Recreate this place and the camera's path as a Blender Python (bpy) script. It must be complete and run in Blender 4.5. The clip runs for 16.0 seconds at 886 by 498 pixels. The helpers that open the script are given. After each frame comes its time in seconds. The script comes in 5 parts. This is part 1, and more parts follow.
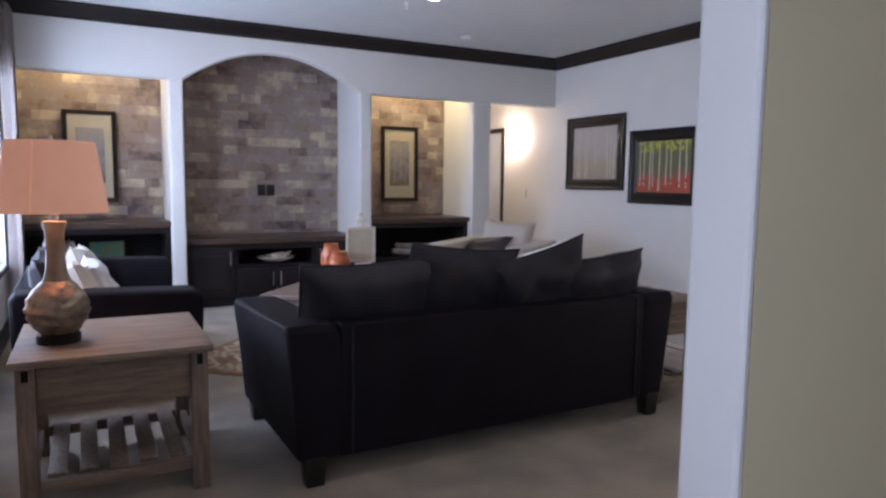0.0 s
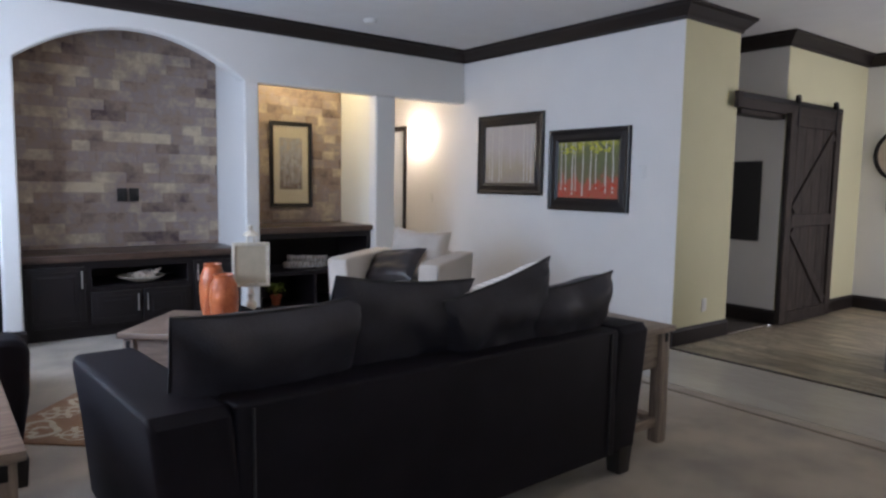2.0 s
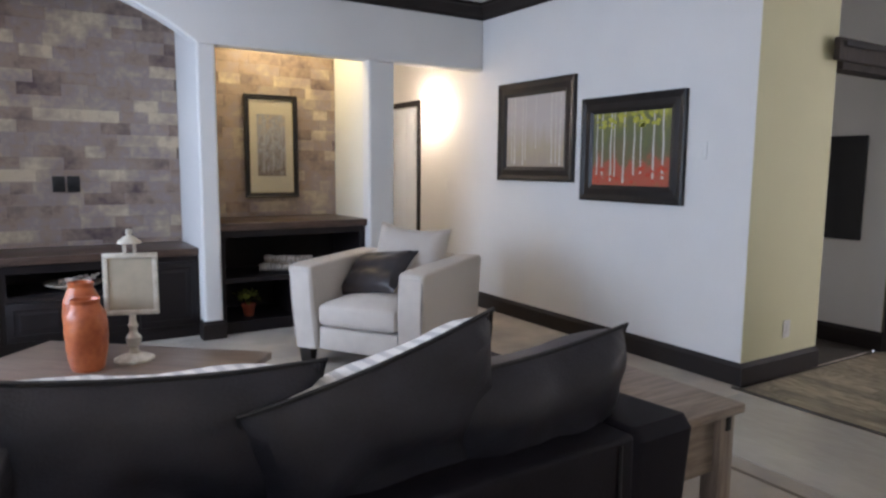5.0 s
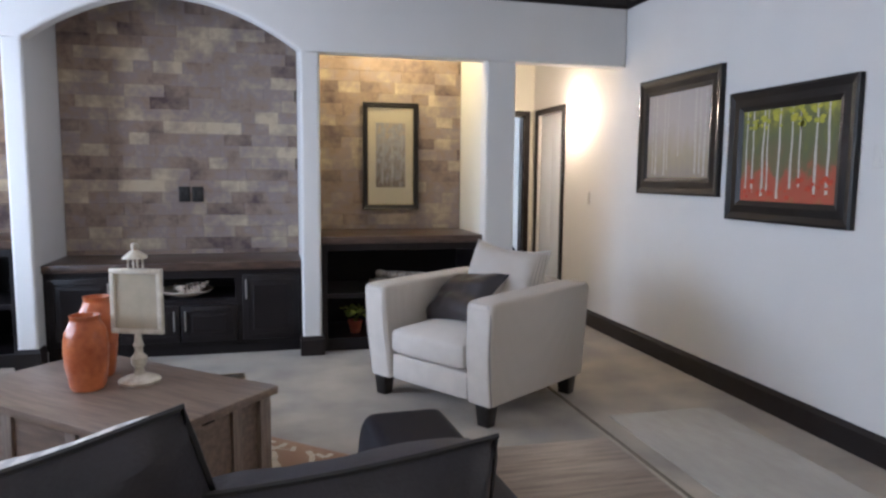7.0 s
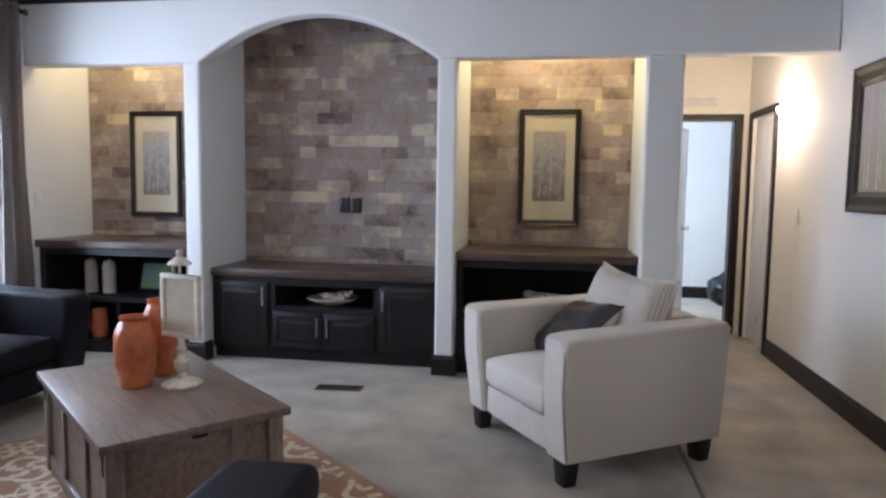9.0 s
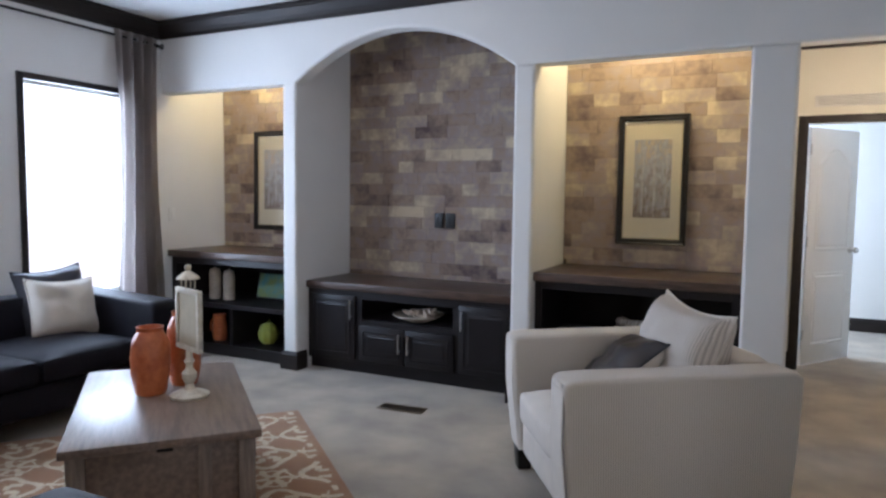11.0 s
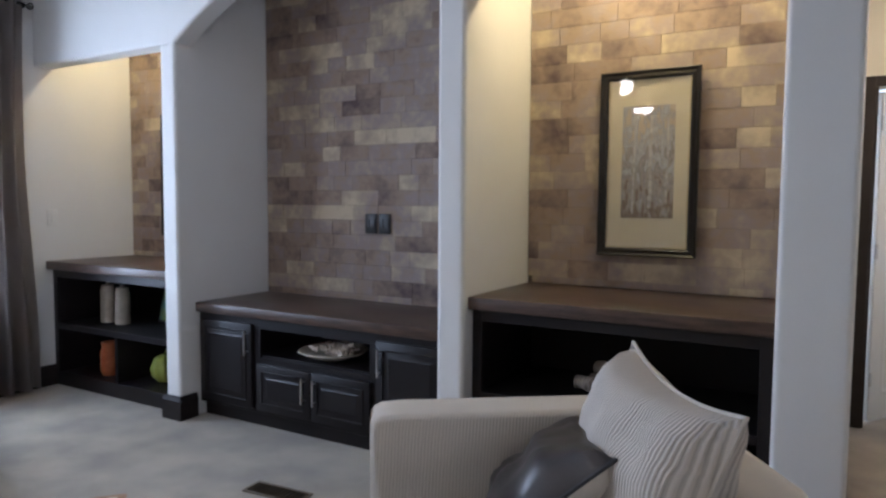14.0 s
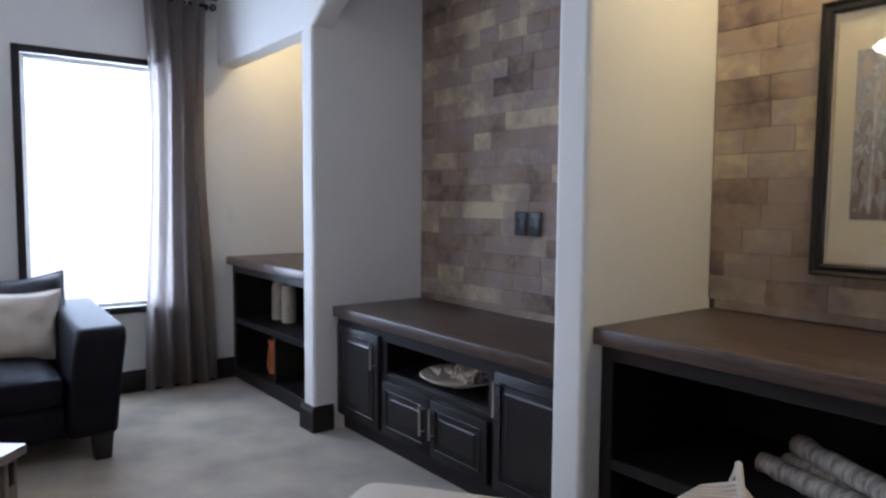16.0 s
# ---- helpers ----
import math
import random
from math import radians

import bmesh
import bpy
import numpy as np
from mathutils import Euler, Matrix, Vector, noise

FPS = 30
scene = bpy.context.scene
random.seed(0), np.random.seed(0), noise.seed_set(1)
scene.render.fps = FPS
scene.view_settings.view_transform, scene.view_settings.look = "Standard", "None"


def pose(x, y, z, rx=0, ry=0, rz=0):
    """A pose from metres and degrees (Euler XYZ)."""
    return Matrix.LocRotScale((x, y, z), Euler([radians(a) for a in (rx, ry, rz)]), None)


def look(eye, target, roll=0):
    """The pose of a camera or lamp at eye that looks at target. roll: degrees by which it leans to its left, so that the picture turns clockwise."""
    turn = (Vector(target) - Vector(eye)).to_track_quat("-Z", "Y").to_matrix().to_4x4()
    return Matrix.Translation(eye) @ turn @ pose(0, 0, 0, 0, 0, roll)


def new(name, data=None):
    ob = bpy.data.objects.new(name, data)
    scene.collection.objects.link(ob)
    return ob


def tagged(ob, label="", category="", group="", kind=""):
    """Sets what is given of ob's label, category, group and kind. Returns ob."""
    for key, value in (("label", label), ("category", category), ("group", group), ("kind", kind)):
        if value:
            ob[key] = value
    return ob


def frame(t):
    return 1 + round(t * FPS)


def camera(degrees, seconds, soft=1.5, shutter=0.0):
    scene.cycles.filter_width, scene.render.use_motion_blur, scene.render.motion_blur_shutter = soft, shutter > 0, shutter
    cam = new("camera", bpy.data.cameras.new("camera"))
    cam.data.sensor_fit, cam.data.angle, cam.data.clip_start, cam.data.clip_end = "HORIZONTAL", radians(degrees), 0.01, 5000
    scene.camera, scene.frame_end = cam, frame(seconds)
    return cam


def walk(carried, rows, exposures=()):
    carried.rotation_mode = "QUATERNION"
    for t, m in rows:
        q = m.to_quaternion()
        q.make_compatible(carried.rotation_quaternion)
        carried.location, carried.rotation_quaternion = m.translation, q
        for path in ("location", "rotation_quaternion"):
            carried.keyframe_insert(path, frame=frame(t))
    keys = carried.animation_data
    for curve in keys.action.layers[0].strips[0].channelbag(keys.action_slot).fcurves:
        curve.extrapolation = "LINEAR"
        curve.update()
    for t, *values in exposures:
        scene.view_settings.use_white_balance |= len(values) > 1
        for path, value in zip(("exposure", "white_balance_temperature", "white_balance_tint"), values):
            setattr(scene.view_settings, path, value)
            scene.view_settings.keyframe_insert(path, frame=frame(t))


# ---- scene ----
cam = camera(66.6, 16.0, 2.5)
ROWS = [
    (0, (-0.016, -0.028, 1.344), (0.909, 1.734, 1.145), 0.7),
    (0.5, (0.016, 0.233, 1.352), (0.99, 1.968, 1.151), 0.9),
    (1, (0.071, 0.462, 1.358), (1.119, 2.154, 1.158), 1.0),
    (1.5, (0.147, 0.657, 1.368), (1.274, 2.297, 1.171), 0.8),
    (2, (0.247, 0.86, 1.371), (1.461, 2.438, 1.179), 0.9),
    (2.5, (0.387, 1.084, 1.373), (1.673, 2.603, 1.185), 1.1),
    (3, (0.561, 1.288, 1.366), (1.885, 2.775, 1.179), 1.1),
    (3.5, (0.75, 1.436, 1.373), (2.062, 2.931, 1.169), 0.9),
    (6, (1.996, 1.752, 1.382), (2.777, 3.577, 1.14), 0.7),
    (6.5, (2.241, 1.812, 1.383), (2.885, 3.691, 1.148), 0.7),
    (7, (2.477, 1.887, 1.389), (2.956, 3.817, 1.174), 0.5),
    (7.5, (2.722, 1.978, 1.377), (3.024, 3.946, 1.187), 0.5),
    (8, (2.972, 2.084, 1.374), (3.078, 4.073, 1.191), 0.6),
    (8.5, (3.265, 2.16, 1.376), (3.149, 4.148, 1.193), 0.7),
    (9, (3.509, 2.262, 1.375), (3.189, 4.229, 1.197), 0.8),
    (9.5, (3.756, 2.335, 1.393), (3.236, 4.259, 1.226), 0.9),
    (12, (4.384, 3.247, 1.405), (3.44, 5.004, 1.255), 0.5),
    (12.5, (4.383, 3.52, 1.391), (3.445, 5.279, 1.235), 0.6),
    (13, (4.35, 3.803, 1.377), (3.415, 5.564, 1.224), 0.5),
    (13.5, (4.323, 4.083, 1.367), (3.363, 5.832, 1.219), 0.4),
    (14, (4.284, 4.355, 1.351), (3.284, 6.082, 1.217), 0.4),
    (14.5, (4.254, 4.609, 1.357), (3.183, 6.294, 1.229), 0.3),
    (15, (4.265, 4.862, 1.354), (3.056, 6.451, 1.234), 0.3),
    (15.5, (4.282, 5.107, 1.349), (2.893, 6.541, 1.22), 0.3),
    (16, (4.291, 5.335, 1.34), (2.716, 6.559, 1.197), 0.4),
]
walk(cam, [(t, look(eye, target, roll)) for t, eye, target, roll in ROWS],
     [(0.0, 0.21, 5750, 28), (0.5, 0.20, 5750, 24), (2.5, 0.36, 5750, 22), (6.0, 0.58, 5800, 22), (9.5, 0.50, 5800, 22), (12.0, 0.37, 5700, 20), (16.0, 0.33, 5650, 22)])

# ---- light ----
world = bpy.data.worlds.new("sky")
scene.world = world
world.use_nodes = True
wn = world.node_tree
sky = wn.nodes.new("ShaderNodeTexSky")
sky.sky_type, sky.sun_disc = "NISHITA", False
sky.sun_elevation, sky.sun_rotation = radians(50), radians(120)
wn.links.new(sky.outputs[0], wn.nodes["Background"].inputs[0])
wn.nodes["Background"].inputs[1].default_value = 0.12


def lamp(name, kind, m, energy, colour, size=0.1, size_y=None):
    data = bpy.data.lights.new(name, kind)
    data.energy, data.color = energy, colour
    if kind == "AREA":
        data.shape, data.size, data.size_y = "RECTANGLE", size, size_y or size
    elif kind == "SUN":
        data.angle = radians(size)
    else:
        data.shadow_soft_size = size
    ob = new(name, data)
    ob.matrix_basis = m
    return ob


DAY, WARM = (0.72, 0.89, 1.0), (1.0, 0.83, 0.41)
lamp("sun", "SUN", look((3, -2, 9), (0, 2, 0)), 5.0, (1, 0.95, 0.88), 1.0)
lamp("window_or_fill_light", "AREA", look((-0.795, 6.30, 1.42), (4.0, 6.30, 1.42)), 46, DAY, 0.87, 1.63)
# Two added lamps, set in west wall openings that stay out of view.
lamp("window_or_fill_light", "AREA", look((-0.795, 4.65, 1.42), (4.0, 4.65, 1.42)), 48, DAY, 1.38, 1.63)
lamp("window_or_fill_light", "AREA", look((-0.795, 0.0, 1.42), (4.0, 0.0, 1.42)), 15, DAY, 0.88, 1.63)
# Added fill for the kitchen side; the partition behind it has no window.
lamp("window_or_fill_light", "AREA", look((7.75, 0.835, 1.45), (6.2, 5, 1.0)), 62, (1.0, 0.97, 0.90), 1.6, 1.5)
# Unseen fill lamp added to brighten the bedroom; its wall is closed.
lamp("bedroom_fill", "AREA", look((3.12, 10.4, 1.5), (6.0, 10.5, 1.4)), 75, DAY, 1.2, 1.3)
for lx, power in ((0.02, 10.5), (3.46, 14.5)):
    lamp("niche_downlight", "POINT", pose(lx, 7.50, 2.66), power, WARM, 0.05)
lamp("sconce_light", "POINT", pose(5.20, 7.98, 2.0), 21, (1.0, 0.80, 0.52), 0.04)
lamp("table_lamp_light", "POINT", pose(-0.15, 3.25, 1.30), 6, (1.0, 0.66, 0.36), 0.05)


# ---- materials ----
def mat(name, colour, rough=0.6, metal=0.0, vary=0.15, scale=6.0, bump=0.1, fine=120.0, second=None, emit=None, strength=0.0, sheen=0.0, rand=0.0, spec=0.5, coords="Object", stretch=(1, 1, 1)):
    """Two scales of noise in the colour, fine noise in the relief; rand varies piece by piece."""
    m = bpy.data.materials.new(name)
    m.use_nodes = True
    nt = m.node_tree
    b = nt.nodes["Principled BSDF"]
    b.inputs["Roughness"].default_value = rough
    b.inputs["Metallic"].default_value = metal
    b.inputs["Specular IOR Level"].default_value = spec
    if sheen:
        b.inputs["Sheen Weight"].default_value = sheen
    tc = nt.nodes.new("ShaderNodeTexCoord")
    mp = nt.nodes.new("ShaderNodeMapping")
    mp.inputs["Scale"].default_value = stretch
    nt.links.new(tc.outputs[coords], mp.inputs["Vector"])
    n1 = nt.nodes.new("ShaderNodeTexNoise")
    n1.inputs["Scale"].default_value, n1.inputs["Detail"].default_value = scale, 5
    n2 = nt.nodes.new("ShaderNodeTexNoise")
    n2.inputs["Scale"].default_value, n2.inputs["Detail"].default_value = fine, 3
    for n in (n1, n2):
        nt.links.new(mp.outputs[0], n.inputs["Vector"])
    ramp = nt.nodes.new("ShaderNodeValToRGB")
    lo = second or tuple(c * (1 - vary) for c in colour)
    ramp.color_ramp.elements[0].color = (*lo, 1)
    ramp.color_ramp.elements[1].color = (*colour, 1)
    ramp.color_ramp.elements[0].position, ramp.color_ramp.elements[1].position = 0.35, 0.65
    add = nt.nodes.new("ShaderNodeMath")
    add.operation = "MULTIPLY_ADD"
    add.inputs[1].default_value = 0.3
    nt.links.new(n2.outputs["Fac"], add.inputs[0])
    sub = nt.nodes.new("ShaderNodeMath")
    sub.operation = "MULTIPLY_ADD"
    sub.inputs[1].default_value, sub.inputs[2].default_value = 0.85, -0.075
    nt.links.new(n1.outputs["Fac"], sub.inputs[0])
    nt.links.new(sub.outputs[0], add.inputs[2])
    nt.links.new(add.outputs[0], ramp.inputs[0])
    out = ramp.outputs[0]
    if rand:
        oi = nt.nodes.new("ShaderNodeObjectInfo")
        hsv = nt.nodes.new("ShaderNodeHueSaturation")
        mr = nt.nodes.new("ShaderNodeMapRange")
        mr.inputs["To Min"].default_value, mr.inputs["To Max"].default_value = 1 - rand, 1 + rand
        nt.links.new(oi.outputs["Random"], mr.inputs["Value"])
        nt.links.new(mr.outputs[0], hsv.inputs["Value"])
        nt.links.new(out, hsv.inputs["Color"])
        out = hsv.outputs[0]
        ad = nt.nodes.new("ShaderNodeVectorMath")
        nt.links.new(tc.outputs[coords], ad.inputs[0])
        sc = nt.nodes.new("ShaderNodeMath")
        sc.operation = "MULTIPLY"
        sc.inputs[1].default_value = 37.0
        nt.links.new(oi.outputs["Random"], sc.inputs[0])
        nt.links.new(sc.outputs[0], ad.inputs[1])
        nt.links.new(ad.outputs[0], mp.inputs["Vector"])
    nt.links.new(out, b.inputs["Base Color"])
    if bump:
        bp = nt.nodes.new("ShaderNodeBump")
        bp.inputs["Strength"].default_value, bp.inputs["Distance"].default_value = bump, 0.004
        nt.links.new(n2.outputs["Fac"], bp.inputs["Height"])
        nt.links.new(bp.outputs[0], b.inputs["Normal"])
    if emit:
        b.inputs["Emission Color"].default_value = (*emit, 1)
        b.inputs["Emission Strength"].default_value = strength
    return m


def striped(name, colour, other, per_metre, axis="X", width=0.5, rough=0.85, bump=0.6, distance=0.004):
    """Bands or ribs across the object's own axis."""
    m = mat(name, colour, rough, vary=0.08, scale=8, bump=0)
    nt = m.node_tree
    b = nt.nodes["Principled BSDF"]
    tc = nt.nodes.new("ShaderNodeTexCoord")
    w = nt.nodes.new("ShaderNodeTexWave")
    w.bands_direction, w.wave_profile = "X" if axis == "XY" else axis, "SIN"
    w.inputs["Scale"].default_value, w.inputs["Distortion"].default_value = per_metre * 0.314, 0.15
    if axis == "XY":
        sep, plus, comb = (nt.nodes.new("ShaderNode" + n) for n in ("SeparateXYZ", "Math", "CombineXYZ"))
        nt.links.new(tc.outputs["Object"], sep.inputs[0])
        nt.links.new(sep.outputs["X"], plus.inputs[0])
        nt.links.new(sep.outputs["Y"], plus.inputs[1])
        nt.links.new(plus.outputs[0], comb.inputs["X"])
        nt.links.new(comb.outputs[0], w.inputs["Vector"])
    else:
        nt.links.new(tc.outputs["Object"], w.inputs["Vector"])
    ramp = nt.nodes.new("ShaderNodeValToRGB")
    ramp.color_ramp.elements[0].position, ramp.color_ramp.elements[1].position = width - 0.15, width + 0.15
    ramp.color_ramp.elements[0].color, ramp.color_ramp.elements[1].color = (*other, 1), (*colour, 1)
    nt.links.new(w.outputs["Fac"], ramp.inputs[0])
    nt.links.new(ramp.outputs[0], b.inputs["Base Color"])
    if bump:
        bp = nt.nodes.new("ShaderNodeBump")
        bp.inputs["Strength"].default_value, bp.inputs["Distance"].default_value = bump, distance
        nt.links.new(w.outputs["Fac"], bp.inputs["Height"])
        nt.links.new(bp.outputs[0], b.inputs["Normal"])
    return m


WALL = mat("wall_paint", (0.74, 0.725, 0.70), 0.75, vary=0.03, scale=3, bump=0.12, fine=90)
# White wall with the hall lamps' yellow light put into its colour.
WALL_LAMPLIT = mat("lamplit_wall_paint", (0.76, 0.73, 0.63), 0.75, vary=0.03, scale=3, bump=0.12, fine=90)
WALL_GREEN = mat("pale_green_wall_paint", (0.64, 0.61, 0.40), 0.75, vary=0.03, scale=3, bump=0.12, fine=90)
CEIL = mat("ceiling_paint", (0.72, 0.72, 0.72), 0.85, vary=0.04, scale=5, bump=0.35, fine=60)
TRIM = mat("dark_stained_trim", (0.022, 0.016, 0.0145), 0.45, spec=0.3, vary=0.3, scale=3, bump=0.1, stretch=(1, 1, 6))
CABINET = mat("espresso_cabinet_paint", (0.014, 0.0105, 0.0115), 0.38, spec=0.35, vary=0.25, scale=4, bump=0.05)
DARK_IN = mat("espresso_cabinet_inside", (0.012, 0.0095, 0.0095), 0.6, spec=0.3, vary=0.25, scale=4, bump=0.05)
TOP = mat("walnut_worktop", (0.105, 0.064, 0.046), 0.33, vary=0.4, scale=7, bump=0.06, fine=60, stretch=(1, 9, 9), second=(0.045, 0.028, 0.022))
CARPET = mat("beige_cut_pile_carpet", (0.49, 0.425, 0.335), 0.95, scale=2.6, bump=0.9, fine=330, second=(0.30, 0.262, 0.222), sheen=0.2, spec=0.1)
CARPET_PALE = mat("film_covered_carpet", (0.52, 0.49, 0.43), 0.25, scale=1.6, bump=0.9, fine=16, second=(0.43, 0.40, 0.35), spec=0.35, stretch=(1.0, 0.45, 1))
PLANK = mat("weathered_laminate_plank", (0.48, 0.405, 0.285), 0.36, scale=4, bump=0.1, fine=60, second=(0.19, 0.157, 0.108), rand=0.26, stretch=(6, 1.2, 1))
JOINT = mat("floor_joint", (0.07, 0.06, 0.05), 0.8)


def brick_material():
    """Mixed browns, tans and greys brick by brick, clouded by stains that run across the joints."""
    m = mat("tumbled_brown_brick", (0.30, 0.24, 0.18), 0.85, scale=9, bump=0.45, fine=70, spec=0.25)
    nt = m.node_tree
    b = nt.nodes["Principled BSDF"]
    oi, geo, no, ramp, fine = (nt.nodes.new("ShaderNode" + n) for n in ("ObjectInfo", "NewGeometry", "TexNoise", "ValToRGB", "TexNoise"))
    no.inputs["Scale"].default_value, no.inputs["Detail"].default_value = 4.2, 4
    fine.inputs["Scale"].default_value, fine.inputs["Detail"].default_value = 24.0, 4
    nt.links.new(geo.outputs["Position"], no.inputs["Vector"])
    nt.links.new(geo.outputs["Position"], fine.inputs["Vector"])
    stops = ((0.0, (0.112, 0.080, 0.078)), (0.22, (0.215, 0.158, 0.134)), (0.42, (0.315, 0.236, 0.184)), (0.60, (0.305, 0.246, 0.232)), (0.78, (0.410, 0.328, 0.245)), (1.0, (0.56, 0.46, 0.33)))
    e = ramp.color_ramp.elements
    e[0].color, e[1].color = (*stops[0][1], 1), (*stops[-1][1], 1)
    for p, c in stops[1:-1]:
        e.new(p).color = (*c, 1)
    mix = nt.nodes.new("ShaderNodeMath")
    mix.operation = "MULTIPLY_ADD"
    mix.inputs[1].default_value = 0.66
    nt.links.new(oi.outputs["Random"], mix.inputs[0])
    sc = nt.nodes.new("ShaderNodeMath")
    sc.operation = "MULTIPLY_ADD"
    sc.inputs[1].default_value, sc.inputs[2].default_value = 1.45, -0.735
    nt.links.new(no.outputs["Fac"], sc.inputs[0])
    sf = nt.nodes.new("ShaderNodeMath")
    sf.operation = "MULTIPLY_ADD"
    sf.inputs[1].default_value = 0.45
    nt.links.new(fine.outputs["Fac"], sf.inputs[0])
    nt.links.new(sc.outputs[0], sf.inputs[2])
    nt.links.new(sf.outputs[0], mix.inputs[2])
    nt.links.new(mix.outputs[0], ramp.inputs[0])
    nt.links.new(ramp.outputs[0], b.inputs["Base Color"])
    return m


BRICK = brick_material()
MORTAR = mat("brown_mortar", (0.175, 0.14, 0.115), 0.95, scale=10, bump=0.5, fine=150)
SOFA = mat("charcoal_woven_upholstery", (0.0115, 0.0098, 0.0142), 0.60, vary=0.35, scale=5, bump=0.3, fine=200, spec=0.13)
SOFA_SEAM = mat("charcoal_piping", (0.016, 0.016, 0.019), 0.6, vary=0.3, scale=20)
LEG = mat("black_wood_leg", (0.014, 0.011, 0.010), 0.4, vary=0.3, scale=10)
CUSHION = mat("black_satin_cushion", (0.0340, 0.0325, 0.0430), 0.50, vary=0.4, scale=7, bump=0.3, fine=160, spec=0.35)
CREAM_CUSHION = mat("cream_cushion", (0.66, 0.60, 0.52), 0.9, vary=0.1, scale=9, bump=0.3, fine=250, sheen=0.2)
STRIPE_CUSHION = striped("white_striped_cushion", (0.80, 0.78, 0.75), (0.56, 0.55, 0.54), 26, "X", 0.4, bump=0.3)
RIBBED = striped("cream_ribbed_chair_fabric", (0.64, 0.575, 0.51), (0.46, 0.41, 0.355), 105, "X", 0.35, bump=0.7)
SEAM_GREY = mat("grey_chair_piping", (0.33, 0.30, 0.28), 0.85)
CHAIR = mat("cream_chair_fabric", (0.66, 0.60, 0.535), 0.9, vary=0.1, scale=9, bump=0.35, fine=260, sheen=0.2)
WOOD = mat("grey_washed_oak", (0.30, 0.235, 0.185), 0.5, scale=6, bump=0.15, fine=50, second=(0.165, 0.125, 0.10), stretch=(1, 9, 9))
WOOD_DARK = mat("brown_washed_oak", (0.235, 0.17, 0.128), 0.34, scale=5, bump=0.08, fine=45, second=(0.145, 0.103, 0.08), stretch=(1, 9, 9))
WOOD_UP = mat("grey_washed_oak_upright", (0.28, 0.22, 0.175), 0.5, scale=6, bump=0.15, fine=50, second=(0.16, 0.12, 0.095), stretch=(9, 9, 1))
BARN = mat("dark_barn_wood", (0.050, 0.038, 0.032), 0.65, spec=0.3, scale=5, bump=0.35, fine=45, second=(0.018, 0.014, 0.012), stretch=(9, 9, 1), rand=0.15)
IRON = mat("black_iron", (0.018, 0.016, 0.016), 0.5, metal=0.6, vary=0.3, scale=20)
STEEL = mat("brushed_steel", (0.62, 0.60, 0.58), 0.32, metal=1.0, vary=0.1, scale=30, bump=0.02)
BRONZE = mat("mottled_bronze_glaze", (0.40, 0.34, 0.26), 0.32, metal=0.7, scale=12, bump=0.5, fine=40, second=(0.12, 0.10, 0.085))
SHADE = mat("peach_fabric_lampshade", (0.62, 0.40, 0.29), 0.9, vary=0.06, scale=10, bump=0.2, fine=300, emit=(1.0, 0.46, 0.26), strength=0.24)
ORANGE = mat("orange_glazed_ceramic", (0.58, 0.175, 0.062), 0.28, scale=10, bump=0.3, fine=45, second=(0.36, 0.085, 0.03))
WHITE_WORN = mat("worn_white_paint", (0.72, 0.68, 0.58), 0.6, scale=22, bump=0.2, fine=90, second=(0.50, 0.44, 0.34))
LINEN = mat("tan_linen_board", (0.48, 0.42, 0.31), 0.9, vary=0.1, scale=20, bump=0.3, fine=300)
WHITE = mat("white_door_paint", (0.78, 0.79, 0.80), 0.45, vary=0.04, scale=4, bump=0.04)
PLASTIC = mat("white_plastic", (0.74, 0.73, 0.70), 0.45, vary=0.05, scale=9, bump=0)
BLACK_PLASTIC = mat("black_plastic", (0.012, 0.012, 0.013), 0.35, vary=0.1, scale=9, bump=0)
BRONZE_PLATE = mat("brown_metal_grille", (0.17, 0.13, 0.09), 0.5, metal=0.4, vary=0.2, scale=9)
MATBOARD = mat("cream_mat_board", (0.62, 0.55, 0.40), 0.9, vary=0.05, scale=9, bump=0.1)
FRAME = mat("black_picture_frame", (0.013, 0.010, 0.0095), 0.4, spec=0.35, vary=0.3, scale=12, bump=0.1)
GOLD = mat("pale_gold_fillet", (0.55, 0.45, 0.28), 0.4, metal=0.6)
CURTAIN = mat("grey_brown_voile", (0.34, 0.31, 0.30), 0.8, vary=0.2, scale=3, bump=0.3, fine=350)
PEWTER = mat("pewter_glaze", (0.25, 0.22, 0.18), 0.35, metal=0.5, vary=0.3, scale=10)
SHELL = mat("pale_seashell", (0.80, 0.71, 0.62), 0.5, scale=30, bump=0.2, second=(0.48, 0.37, 0.29))
BIRCH = mat("birch_bark", (0.60, 0.54, 0.46), 0.8, scale=18, bump=0.4, fine=60, second=(0.22, 0.18, 0.15), stretch=(4, 1, 1))
PAGES = mat("cream_pottery", (0.60, 0.54, 0.45), 0.6, scale=14, bump=0.2, second=(0.42, 0.36, 0.28))
LEAF = mat("yellow_green_leaf", (0.30, 0.32, 0.05), 0.6, scale=30, second=(0.10, 0.16, 0.02), rand=0.2)
TERRA = mat("terracotta_pot", (0.36, 0.09, 0.04), 0.6, scale=12, second=(0.24, 0.05, 0.025))
GOURD = mat("yellow_green_gourd", (0.42, 0.43, 0.08), 0.4, scale=10, second=(0.25, 0.30, 0.05))
BLUE_GREEN = mat("painted_landscape", (0.06, 0.25, 0.26), 0.6, scale=9, second=(0.22, 0.25, 0.03))
BAG = mat("black_bin_bag", (0.012, 0.012, 0.014), 0.3, vary=0.3, scale=12, bump=0.3, fine=30)
